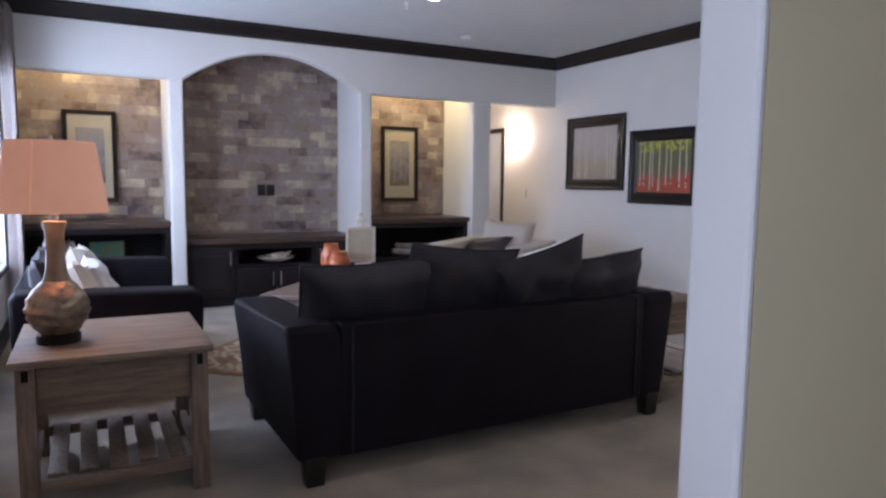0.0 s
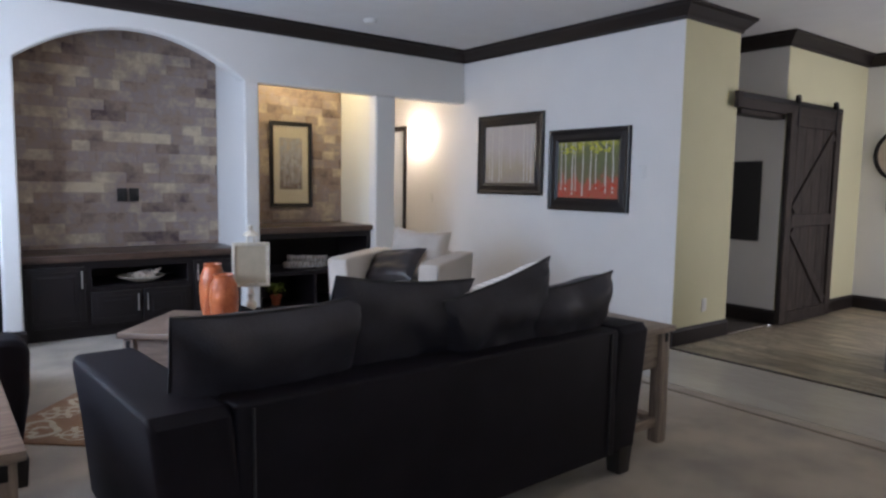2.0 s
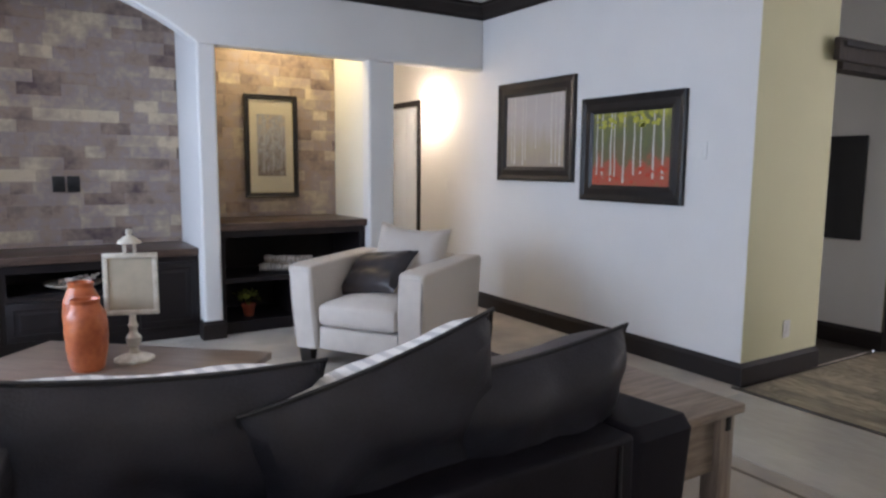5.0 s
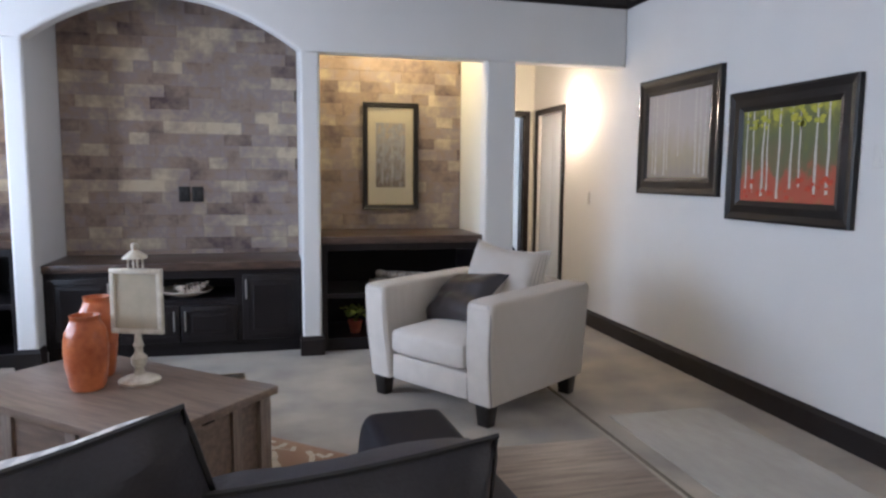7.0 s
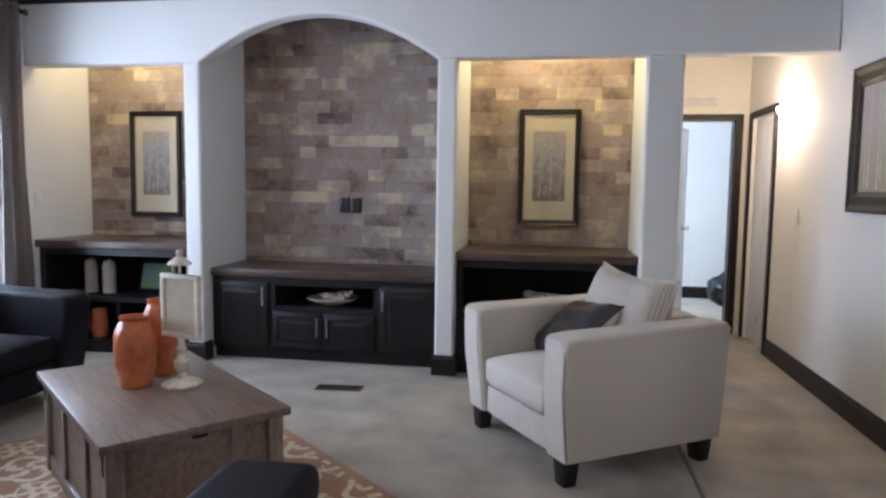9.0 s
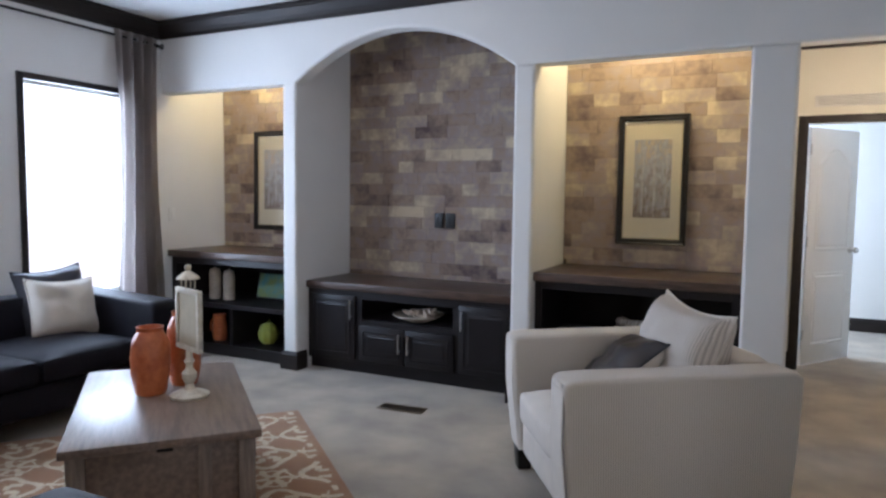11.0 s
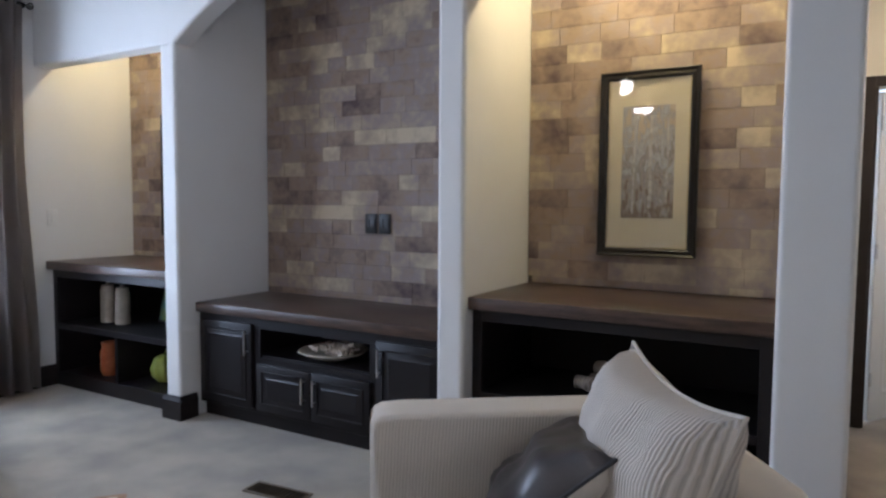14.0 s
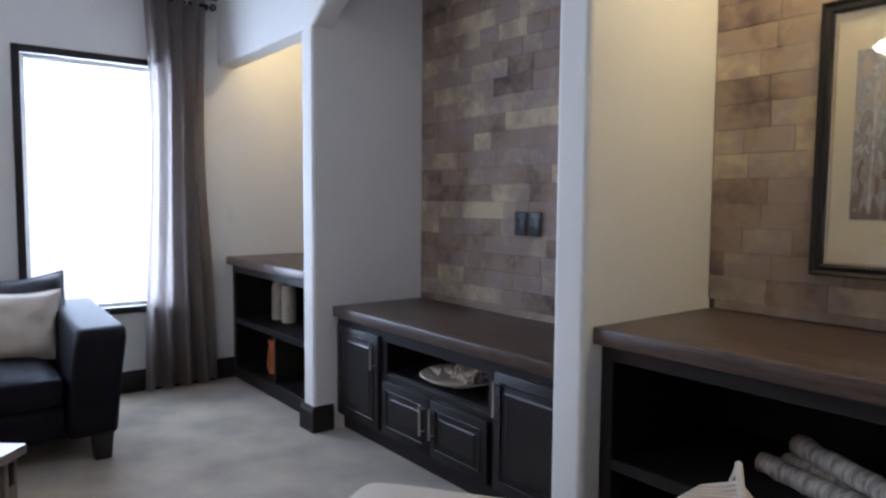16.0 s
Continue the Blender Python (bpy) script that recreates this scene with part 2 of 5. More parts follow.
FAN_GLASS = mat("lit_frosted_glass", (1, 0.95, 0.88), 0.5, emit=(1.0, 0.90, 0.74), strength=24, bump=0)
BULB_FAN = mat("lit_fan_shade", (1, 0.95, 0.88), 0.5, emit=(1.0, 0.86, 0.66), strength=9, bump=0)
GREYBOARD = mat("grey_laminate_panel", (0.28, 0.25, 0.26), 0.5, vary=0.15, scale=8, stretch=(6, 6, 1))
CLOCKFACE = mat("cream_clock_face", (0.55, 0.47, 0.36), 0.7, vary=0.15, scale=10)
RUG = mat("rust_patterned_rug", (0.36, 0.19, 0.085), 0.95, scale=4, bump=0.8, fine=300, second=(0.29, 0.135, 0.06), sheen=0.2)


def let_light_through(m, colour, share):
    nt = m.node_tree
    tr, mx = nt.nodes.new("ShaderNodeBsdfTranslucent"), nt.nodes.new("ShaderNodeMixShader")
    tr.inputs["Color"].default_value = (*colour, 1)
    mx.inputs[0].default_value = share
    nt.links.new(nt.nodes["Principled BSDF"].outputs[0], mx.inputs[1])
    nt.links.new(tr.outputs[0], mx.inputs[2])
    nt.links.new(mx.outputs[0], nt.nodes["Material Output"].inputs[0])


let_light_through(CURTAIN, (0.62, 0.56, 0.53), 0.62)
RIBBED_SIDE = striped("cream_ribbed_side_fabric", (0.64, 0.585, 0.52), (0.52, 0.47, 0.415), 100, "XY", 0.3, bump=0.4)


def glass_material():
    m = bpy.data.materials.new("clear_glass")
    m.use_nodes = True
    nt = m.node_tree
    nt.nodes.remove(nt.nodes["Principled BSDF"])
    tr, gl, mx, lw = (nt.nodes.new("ShaderNode" + n) for n in ("BsdfTransparent", "BsdfGlossy", "MixShader", "LayerWeight"))
    gl.inputs["Roughness"].default_value = 0.02
    lw.inputs["Blend"].default_value = 0.5
    po, sc = nt.nodes.new("ShaderNodeMath"), nt.nodes.new("ShaderNodeMath")
    po.operation, po.inputs[1].default_value = "POWER", 5.0
    sc.operation, sc.inputs[1].default_value, sc.inputs[2].default_value = "MULTIPLY_ADD", 0.8, 0.04
    nt.links.new(lw.outputs["Facing"], po.inputs[0])
    nt.links.new(po.outputs[0], sc.inputs[0])
    nt.links.new(sc.outputs[0], mx.inputs[0])
    nt.links.new(tr.outputs[0], mx.inputs[1])
    nt.links.new(gl.outputs[0], mx.inputs[2])
    nt.links.new(mx.outputs[0], nt.nodes["Material Output"].inputs[0])
    return m


GLASS = glass_material()


def outdoors_material():
    m = bpy.data.materials.new("bright_outdoors")
    m.use_nodes = True
    nt = m.node_tree
    b = nt.nodes["Principled BSDF"]
    tc, sep = nt.nodes.new("ShaderNodeTexCoord"), nt.nodes.new("ShaderNodeSeparateXYZ")
    nt.links.new(tc.outputs["Object"], sep.inputs[0])
    no = nt.nodes.new("ShaderNodeTexNoise")
    no.inputs["Scale"].default_value = 0.25
    nt.links.new(tc.outputs["Object"], no.inputs["Vector"])
    ad = nt.nodes.new("ShaderNodeMath")
    ad.operation = "MULTIPLY_ADD"
    ad.inputs[1].default_value = 3.0
    nt.links.new(no.outputs["Fac"], ad.inputs[0])
    nt.links.new(sep.outputs["Z"], ad.inputs[2])
    ramp = nt.nodes.new("ShaderNodeValToRGB")
    mr = nt.nodes.new("ShaderNodeMapRange")
    mr.inputs["From Min"].default_value, mr.inputs["From Max"].default_value = -6, 14
    nt.links.new(ad.outputs[0], mr.inputs["Value"])
    nt.links.new(mr.outputs[0], ramp.inputs[0])
    e = ramp.color_ramp.elements
    e[0].position, e[0].color = 0.30, (0.92, 0.93, 0.95, 1)
    e[1].position, e[1].color = 0.75, (0.95, 0.97, 1.0, 1)
    k = e.new(0.42)
    k.color = (0.62, 0.78, 0.82, 1)
    nt.links.new(ramp.outputs[0], b.inputs["Emission Color"])
    b.inputs["Emission Strength"].default_value = 0.85
    b.inputs["Base Color"].default_value = (0.5, 0.5, 0.5, 1)
    return m


OUTDOORS = outdoors_material()


# ---- building helpers ----
def add_box(bm, x0, y0, z0, x1, y1, z1, bev=0.0, seg=2, taper=None):
    """taper: (fx, fy), the size of the lower end against the upper."""
    vs = bmesh.ops.create_cube(bm, size=1.0)["verts"]
    fx, fy = taper or (1, 1)
    for v in vs:
        low = v.co.z < 0
        v.co = Vector(((x0 + x1) / 2 + v.co.x * (x1 - x0) * (fx if low else 1), (y0 + y1) / 2 + v.co.y * (y1 - y0) * (fy if low else 1), (z0 + z1) / 2 + v.co.z * (z1 - z0)))
    if bev:
        edges = list({e for v in vs for e in v.link_edges})
        bmesh.ops.bevel(bm, geom=edges, offset=bev, segments=seg, affect="EDGES", profile=0.5)
    return bm


def box(x0, y0, z0, x1, y1, z1, bev=0.0, seg=2, taper=None):
    return add_box(bmesh.new(), x0, y0, z0, x1, y1, z1, bev, seg, taper)


def lathe(profile, steps=32, cx=0.0, cy=0.0, bm=None, ring=False):
    """ring: joins the last point to the first, with no caps."""
    profile = [*profile, profile[0]] if ring else profile
    bm = bm or bmesh.new()
    rings = [[bm.verts.new((cx + r * math.cos(2 * math.pi * i / steps), cy + r * math.sin(2 * math.pi * i / steps), z)) for i in range(steps)] for r, z in profile]
    for a, b in zip(rings, rings[1:]):
        for i in range(steps):
            bm.faces.new((a[i], a[(i + 1) % steps], b[(i + 1) % steps], b[i]))
    if ring:
        bmesh.ops.remove_doubles(bm, verts=bm.verts, dist=1e-6)
        return bm
    for end, flip in ((rings[0], True), (rings[-1], False)):
        if (end[0].co - end[steps // 2].co).length > 0.002:
            bm.faces.new(end[::-1] if flip else end)
    return bm


def tube(points, radius, steps=10, bm=None):
    bm = bm or bmesh.new()
    rings, up = [], Vector((0.13, 0.21, 0.97))
    pts = [Vector(p) for p in points]
    for i, p in enumerate(pts):
        d = (pts[min(i + 1, len(pts) - 1)] - pts[max(i - 1, 0)]).normalized()
        u = d.cross(up if abs(d.dot(up)) < 0.9 else Vector((1, 0, 0))).normalized()
        w = d.cross(u)
        r = radius[i] if isinstance(radius, (list, tuple)) else radius
        rings.append([bm.verts.new(p + r * (math.cos(2 * math.pi * k / steps) * u + math.sin(2 * math.pi * k / steps) * w)) for k in range(steps)])
    for a, b in zip(rings, rings[1:]):
        for k in range(steps):
            bm.faces.new((a[k], a[(k + 1) % steps], b[(k + 1) % steps], b[k]))
    bm.faces.new(rings[0][::-1])
    bm.faces.new(rings[-1])
    return bm


def prism(outline, z0, z1, bm=None):
    """An outline in x, y raised from z0 to z1."""
    bm = bm or bmesh.new()
    lo = [bm.verts.new((x, y, z0)) for x, y in outline]
    hi = [bm.verts.new((x, y, z1)) for x, y in outline]
    bm.faces.new(lo[::-1])
    bm.faces.new(hi)
    for i in range(len(outline)):
        j = (i + 1) % len(outline)
        bm.faces.new((lo[i], lo[j], hi[j], hi[i]))
    return bm


def moved(bm, m):
    bmesh.ops.transform(bm, matrix=m, verts=bm.verts)
    return bm


def mesh_of(name, bm, material, smooth=False):
    bmesh.ops.recalc_face_normals(bm, faces=bm.faces)
    me = bpy.data.meshes.new(name)
    bm.to_mesh(me)
    bm.free()
    me.materials.append(material)
    if smooth:
        for p in me.polygons:
            p.use_smooth = True
        me.set_sharp_from_angle(angle=radians(40))
    return me


def part(name, bm, material, parent, label="", smooth=True):
    ob = new(name, mesh_of(name, bm, material, smooth))
    ob.parent = parent
    if label:
        ob["label"] = label
    return ob


def thing(name, label, category, m=None, group="", kind=""):
    ob = new(name)
    ob.empty_display_size = 0.1
    if m is not None:
        ob.matrix_basis = m
    return tagged(ob, label, category, group, kind)


def solid(name, bm, material, label="", category="", group="", kind="", smooth=True, m=None):
    ob = new(name, mesh_of(name, bm, material, smooth))
    if m is not None:
        ob.matrix_basis = m
    return tagged(ob, label, category, group, kind)


def structure(name, bm, material, label="", smooth=False):
    return solid(name, bm, material, label, "", "", "structure", smooth)


def cushion_mesh(w, h, t, n=18, pinch=0.06, sag=0.0, seed=0):
    """A stuffed cushion in the x, z plane with pointed corners and creases; it stands on z = 0, and y is its thickness."""
    bm = bmesh.new()
    def at(i, j, side):
        u, v = 2 * i / n - 1, 2 * j / n - 1
        edge = max(0.0, (1 - abs(u) ** 4.5)) * max(0.0, (1 - abs(v) ** 4.5))
        x = u * (w / 2) * (1 - pinch * (1 - v * v))
        z = v * (h / 2) * (1 - pinch * (1 - u * u)) + h / 2 - sag * (1 - u * u) * max(0, v)
        crease = 0.15 * noise.noise(Vector((u * 2.1 + seed * 3.7, v * 2.1, side))) + 0.05 * noise.noise(Vector((u * 5 + seed, v * 5, side * 2)))
        y = side * t / 2 * edge ** 0.5 * (1 + crease * 2)
        return (x, y, z)
    front = [[bm.verts.new(at(i, j, 1)) for j in range(n + 1)] for i in range(n + 1)]
    back = [[front[i][j] if i in (0, n) or j in (0, n) else bm.verts.new(at(i, j, -1)) for j in range(n + 1)] for i in range(n + 1)]
    for i in range(n):
        for j in range(n):
            bm.faces.new((front[i][j], front[i + 1][j], front[i + 1][j + 1], front[i][j + 1]))
            bm.faces.new((back[i][j], back[i][j + 1], back[i + 1][j + 1], back[i + 1][j]))
    return bm


def cushion_halves(w, h, t, pinch, sag, seed):
    """The front and back shells of a cushion and its welt."""
    whole = cushion_mesh(w, h, t, 18, pinch, sag, seed)
    front = whole.copy()
    bmesh.ops.delete(front, geom=[f for f in front.faces if f.calc_center_median().y > 0], context="FACES")
    bmesh.ops.delete(whole, geom=[f for f in whole.faces if f.calc_center_median().y <= 0], context="FACES")
    line = []
    for k in range(49):
        q = 4 * k / 48
        s, f = int(q) % 4, q - int(q)
        u, v = [(2 * f - 1, -1), (1, 2 * f - 1), (1 - 2 * f, 1), (-1, 1 - 2 * f)][s]
        line.append((u * (w / 2) * (1 - pinch * (1 - v * v)), 0, v * (h / 2) * (1 - pinch * (1 - u * u)) + h / 2 - sag * (1 - u * u) * max(0, v)))
    return front, whole, tube(line, 0.006, 6)


def cushion(name, label, m, w, h, t, front, back, welt, pinch=0.06, sag=0.0, seed=0, group=""):
    """front faces -y of the cushion's own axes."""
    ob = thing(name, label, "cushion", m, group)
    f, b, p = cushion_halves(w, h, t, pinch, sag, seed)
    part("front_cover", f, front, ob)
    part("back_cover", b, back, ob)
    part("piping", p, welt, ob)
    return ob


# ---- structure ----
WX, NY, BY, EX, CZ = -0.66, 7.09, 7.86, 5.322, 2.90   # window wall, niche wall, brick, art wall, ceiling

floor = structure("floor", box(WX - 0.15, -2.6, -0.12, 5.25, 11.6, 0), CARPET, "beige cut-pile carpet with soft tread marks")
structure("floor_hall", box(5.251, 4.20, -0.1195, 7.0, 11.5, 0), CARPET, "beige cut-pile carpet in the hall")
structure("subfloor", add_box(box(5.251, -2.6, -0.12, 9.1, 4.199, -0.012), 6.18, 4.20, 0.0005, 7.02, 5.6, 0.0015), JOINT)
structure("carpet_seam", box(4.205, 0.82, -0.001, 4.225, 9.1, 0.005, 0.002), mat("carpet_seam_shadow", (0.20, 0.17, 0.13), 0.95))
structure("walkway_carpet", add_box(box(4.345, 4.1, -0.001, 5.02, 5.36, 0.005), 4.345, 0.82, -0.001, 5.20, 4.1, 0.005), CARPET_PALE, "paler strip of walkway carpet")
structure("threshold_strip", box(5.235, 0.82, -0.001, 5.265, 4.2, 0.010, 0.004), JOINT)
structure("ceiling", box(WX - 0.15, -2.6, CZ, 9.1, 11.6, CZ + 0.1), CEIL)


def wall_sheet(name, material, axis, at, thick, a0, a1, z0, z1, holes=(), label=""):
    """A wall with rectangular holes through it. axis 'x': the wall lies at x = at and runs along y; thick may be negative."""
    bm = bmesh.new()
    cuts = sorted({a0, a1, *(h[0] for h in holes), *(h[1] for h in holes)})
    for lo, hi in zip(cuts, cuts[1:]):
        mid, spans = (lo + hi) / 2, [(z0, z1)]
        for h in holes:
            if h[0] < mid < h[1]:
                spans = [s for p, q in spans for s in ((p, min(q, h[2])), (max(p, h[3]), q)) if s[1] - s[0] > 1e-4]
        for p, q in spans:
            if axis == "x":
                add_box(bm, min(at, at + thick), lo, p, max(at, at + thick), hi, q)
            else:
                add_box(bm, lo, min(at, at + thick), p, hi, max(at, at + thick), q)
    bmesh.ops.remove_doubles(bm, verts=bm.verts, dist=1e-5)
    inner = [f for f in bm.faces if any(g is not f and (g.calc_center_median() - f.calc_center_median()).length < 1e-5 for e in f.edges for g in e.link_faces)]
    if inner:
        bmesh.ops.delete(bm, geom=inner, context="FACES")
    return structure(name, bm, material, label)


WIN = (5.86, 6.74, 0.60, 2.24)
# Invented openings, out of view, that brighten the room from the west.
ADDED_WIN_2, ADDED_WIN_3 = (3.95, 5.35, 0.60, 2.24), (-0.45, 0.45, 0.60, 2.24)
wall_sheet("wall_west", WALL, "x", WX, -0.14, -2.6, 8.0, 0, CZ, [WIN, ADDED_WIN_2, ADDED_WIN_3])
wall_sheet("wall_south", WALL, "y", -2.5, -0.1, WX, 9.0, 0, CZ)
# Yellow room light is painted into this wall's colour; its end stays white.
wall_sheet("wall_partition", mat("yellow_lit_wall_paint", (0.76, 0.67, 0.43), 0.75, vary=0.03, scale=3, bump=0.12, fine=90), "y", 0.695, 0.125, 0.935, 9.0, 0, CZ)
structure("wall_partition_end", box(0.918, 0.694, 0, 0.935, 0.821, CZ, 0.012, 3), WALL)
wall_sheet("wall_brick_backing", MORTAR, "y", BY, 0.14, WX, 4.22, 0, CZ)
wall_sheet("wall_far_east", WALL, "x", 8.88, 0.12, 0.82, 4.16, 0, CZ)
wall_sheet("wall_bedroom_back", WALL, "y", 11.4, 0.1, 3.0, 7.0, 0, CZ)
wall_sheet("wall_bedroom_side", WALL, "x", 6.9, 0.1, 9.26, 11.4, 0, CZ)
wall_sheet("wall_bedroom_west", WALL, "x", 3.1, -0.1, 9.26, 11.4, 0, CZ)
wall_sheet("wall_hall_end", WALL_LAMPLIT, "y", 9.14, 0.12, 3.1, 6.9, 0, CZ, [(4.47, 5.21, 0, 2.06)])
wall_sheet("wall_art", WALL, "x", EX, 0.12, 4.20, 9.14, 0, CZ, [(8.33, 8.99, 0, 2.06)])
wall_sheet("wall_closet_back", WALL, "x", EX + 0.8, 0.1, 4.36, 9.14, 0, CZ)
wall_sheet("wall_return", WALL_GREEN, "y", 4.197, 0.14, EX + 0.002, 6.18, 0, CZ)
wall_sheet("wall_barn_side", WALL, "x", 7.02, 0.1, 4.162, 5.6, 0, CZ)
wall_sheet("wall_passage_end", WALL, "y", 5.6, 0.1, 6.1, 7.12, 0, CZ)
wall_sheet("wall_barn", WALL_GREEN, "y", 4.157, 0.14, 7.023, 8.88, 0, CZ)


def niche_front():
    """The front of the built-ins: two square openings, the arch between them and the way into the hall."""
    outline_z = 2.30
    bm = bmesh.new()
    pieces = []
    y0, y1 = NY, NY + 0.13
    def slab(x0, x1, z0, z1):
        pieces.append((x0, x1, z0, z1))
    slab(0.70, 0.835, 0, outline_z)
    slab(2.665, 2.81, 0, outline_z)
    slab(4.11, 4.36, 0, outline_z)
    for a in pieces:
        add_box(bm, a[0], y0, a[2], a[1], y1, a[3])
    for x0, x1 in ((WX, 0.835), (2.665, EX)):
        add_box(bm, x0, y0, outline_z, x1, y1, CZ)
    n, cx, half, rise = 28, 1.75, 0.915, 0.335
    def arch(x):
        u = (x - cx) / half
        return outline_z + rise * (1 - abs(u) ** 2.0) if abs(u) < 1 else outline_z
    xs = [cx + half * math.cos(math.pi * (1 - i / n)) for i in range(n + 1)]
    for a, b in zip(xs, xs[1:]):
        v = [bm.verts.new(p) for p in ((a, y0, arch(a)), (b, y0, arch(b)), (b, y0, CZ), (a, y0, CZ), (a, y1, arch(a)), (b, y1, arch(b)), (b, y1, CZ), (a, y1, CZ))]
        for q in ((0, 1, 2, 3), (5, 4, 7, 6), (4, 5, 1, 0)):
            bm.faces.new([v[i] for i in q])
    bmesh.ops.remove_doubles(bm, verts=bm.verts, dist=1e-4)
    weight = bm.edges.layers.float.new("bevel_weight_edge")
    for e in bm.edges:
        if len(e.link_faces) == 2 and all(v.co.y < y0 + 0.001 for v in e.verts) and e.calc_face_angle(0) > 1.0:
            e[weight] = 1.0
    ob = structure("wall_north", bm, WALL, "white wall with an arched recess and square openings")
    bv = ob.modifiers.new("rounded_corners", "BEVEL")
    bv.width, bv.segments, bv.limit_method, bv.angle_limit = 0.022, 4, "WEIGHT", radians(60)
    return ob


niche_front()
structure("ceiling_hall", box(4.362, NY + 0.132, 2.76, EX - 0.002, 9.138, 2.80), CEIL)
structure("niche_partition_1", box(0.70, NY + 0.13, 0, 0.835, BY, CZ), WALL)
structure("niche_partition_2", box(2.665, NY + 0.13, 0, 2.81, BY, CZ), WALL)
structure("niche_partition_3", box(4.11, NY + 0.13, 0, 4.36, 9.14, CZ), WALL_LAMPLIT)


def trim_run(name, pts, inward, height, profile, material, z):
    """A moulding along a line of floor-plan points, mitred; profile: (out, up) points; inward: +1 or -1 side."""
    bm = bmesh.new()
    p = [Vector((x, y)) for x, y in pts]
    rings = []
    for i, q in enumerate(p):
        d0 = (q - p[i - 1]).normalized() if i else (p[1] - p[0]).normalized()
        d1 = (p[i + 1] - q).normalized() if i < len(p) - 1 else d0
        n0, n1 = Vector((-d0.y, d0.x)) * inward, Vector((-d1.y, d1.x)) * inward
        b = (n0 + n1) / (1 + n0.dot(n1))
        rings.append([bm.verts.new((q.x + b.x * o, q.y + b.y * o, z + u * height)) for o, u in profile])
    for a, c in zip(rings, rings[1:]):
        for k in range(len(profile)):
            j = (k + 1) % len(profile)
            bm.faces.new((a[k], a[j], c[j], c[k]))
    bm.faces.new(rings[0])
    bm.faces.new(rings[-1][::-1])
    return structure(name, bm, material, smooth=False)


CROWN = [(0.001, 0), (0.018, 0), (0.022, 0.18), (0.045, 0.35), (0.085, 0.72), (0.105, 0.80), (0.105, 0.995), (0.001, 0.995)]
BASE = [(0.001, 0), (0.018, 0), (0.018, 0.80), (0.010, 0.92), (0.006, 1.0), (0.001, 1.0)]
trim_run("crown_moulding", [(WX, 0.9), (WX, NY), (EX, NY), (EX, 4.197), (6.18, 4.197), (6.18, 4.9)], -1, 0.135, CROWN, TRIM, CZ - 0.135)
trim_run("crown_moulding", [(7.02, 5.5), (7.02, 4.157), (8.88, 4.157), (8.88, 0.9)], -1, 0.135, CROWN, TRIM, CZ - 0.135)
trim_run("crown_moulding", [(4.36, NY + 0.13), (4.36, 9.14), (EX, 9.14), (EX, NY + 0.13)], -1, 0.10, CROWN, TRIM, 2.66)
trim_run("baseboard", [(WX, -2.4), (WX, 7.2)], -1, 0.15, BASE, TRIM, 0)
trim_run("baseboard", [(0.70, 7.21), (0.70, NY), (0.835, NY), (0.835, 7.21)], -1, 0.15, BASE, TRIM, 0)
trim_run("baseboard", [(2.665, 7.21), (2.665, NY), (2.81, NY), (2.81, 7.21)], -1, 0.15, BASE, TRIM, 0)
trim_run("baseboard", [(4.11, 7.21), (4.11, NY), (4.36, NY), (4.36, 9.14), (4.41, 9.14)], -1, 0.15, BASE, TRIM, 0)
trim_run("baseboard", [(EX, 8.26), (EX, 4.197), (6.18, 4.197), (6.18, 5.5)], -1, 0.15, BASE, TRIM, 0)
trim_run("baseboard", [(7.02, 5.5), (7.02, 4.157), (8.88, 4.157), (8.88, 0.9)], -1, 0.15, BASE, TRIM, 0)
trim_run("baseboard", [(3.2, 11.4), (6.9, 11.4)], -1, 0.15, BASE, TRIM, 0)
structure("wall_return_side", box(6.04, 4.34, 0, 6.18, 5.6, CZ), WALL)


# ---- window, curtain and the outdoors ----
def window(name, hole):
    y0, y1, z0, z1 = hole
    ob = thing(name, "tall window in a dark wooden casing with bright daylight", "window", kind="structure")
    bm = bmesh.new()
    w = 0.045
    for a in ((y0 - w, z0 - w, y0, z1 + w), (y1, z0 - w, y1 + w, z1 + w), (y0, z1, y1, z1 + w), (y0, z0 - w, y1, z0)):
        add_box(bm, WX - 0.001, a[0], a[1], WX + 0.02, a[2], a[3], 0.003)
    part("window_casing", bm, TRIM, ob)
    bm = bmesh.new()
    f = 0.03
    for a in ((y0, z0, y0 + f, z1), (y1 - f, z0, y1, z1), (y0 + f, z1 - f, y1 - f, z1), (y0 + f, z0, y1 - f, z0 + f)):
        add_box(bm, WX - 0.10, a[0], a[1], WX - 0.05, a[2], a[3], 0.003)
    part("window_frame", bm, PLASTIC, ob)
    pane = part("pane", box(WX - 0.080, y0 + f, z0 + f, WX - 0.074, y1 - f, z1 - f), GLASS, ob)
    pane.visible_shadow = False


window("window_1", WIN)
# The next two windows are unseen and only added around the extra lamps.
window("added_window_2", ADDED_WIN_2)
window("added_window_3", ADDED_WIN_3)
ground = structure("ground", box(-400, -400, -0.9, 400, 400, -0.6), mat("pale_gravel_ground", (0.66, 0.65, 0.63), 0.9, scale=0.5, bump=0.4, fine=20))
backdrop = structure("backdrop", box(-0.2, -60, -6, 0.2, 60, 40), OUTDOORS)
backdrop.location = (-55, 20, 0)


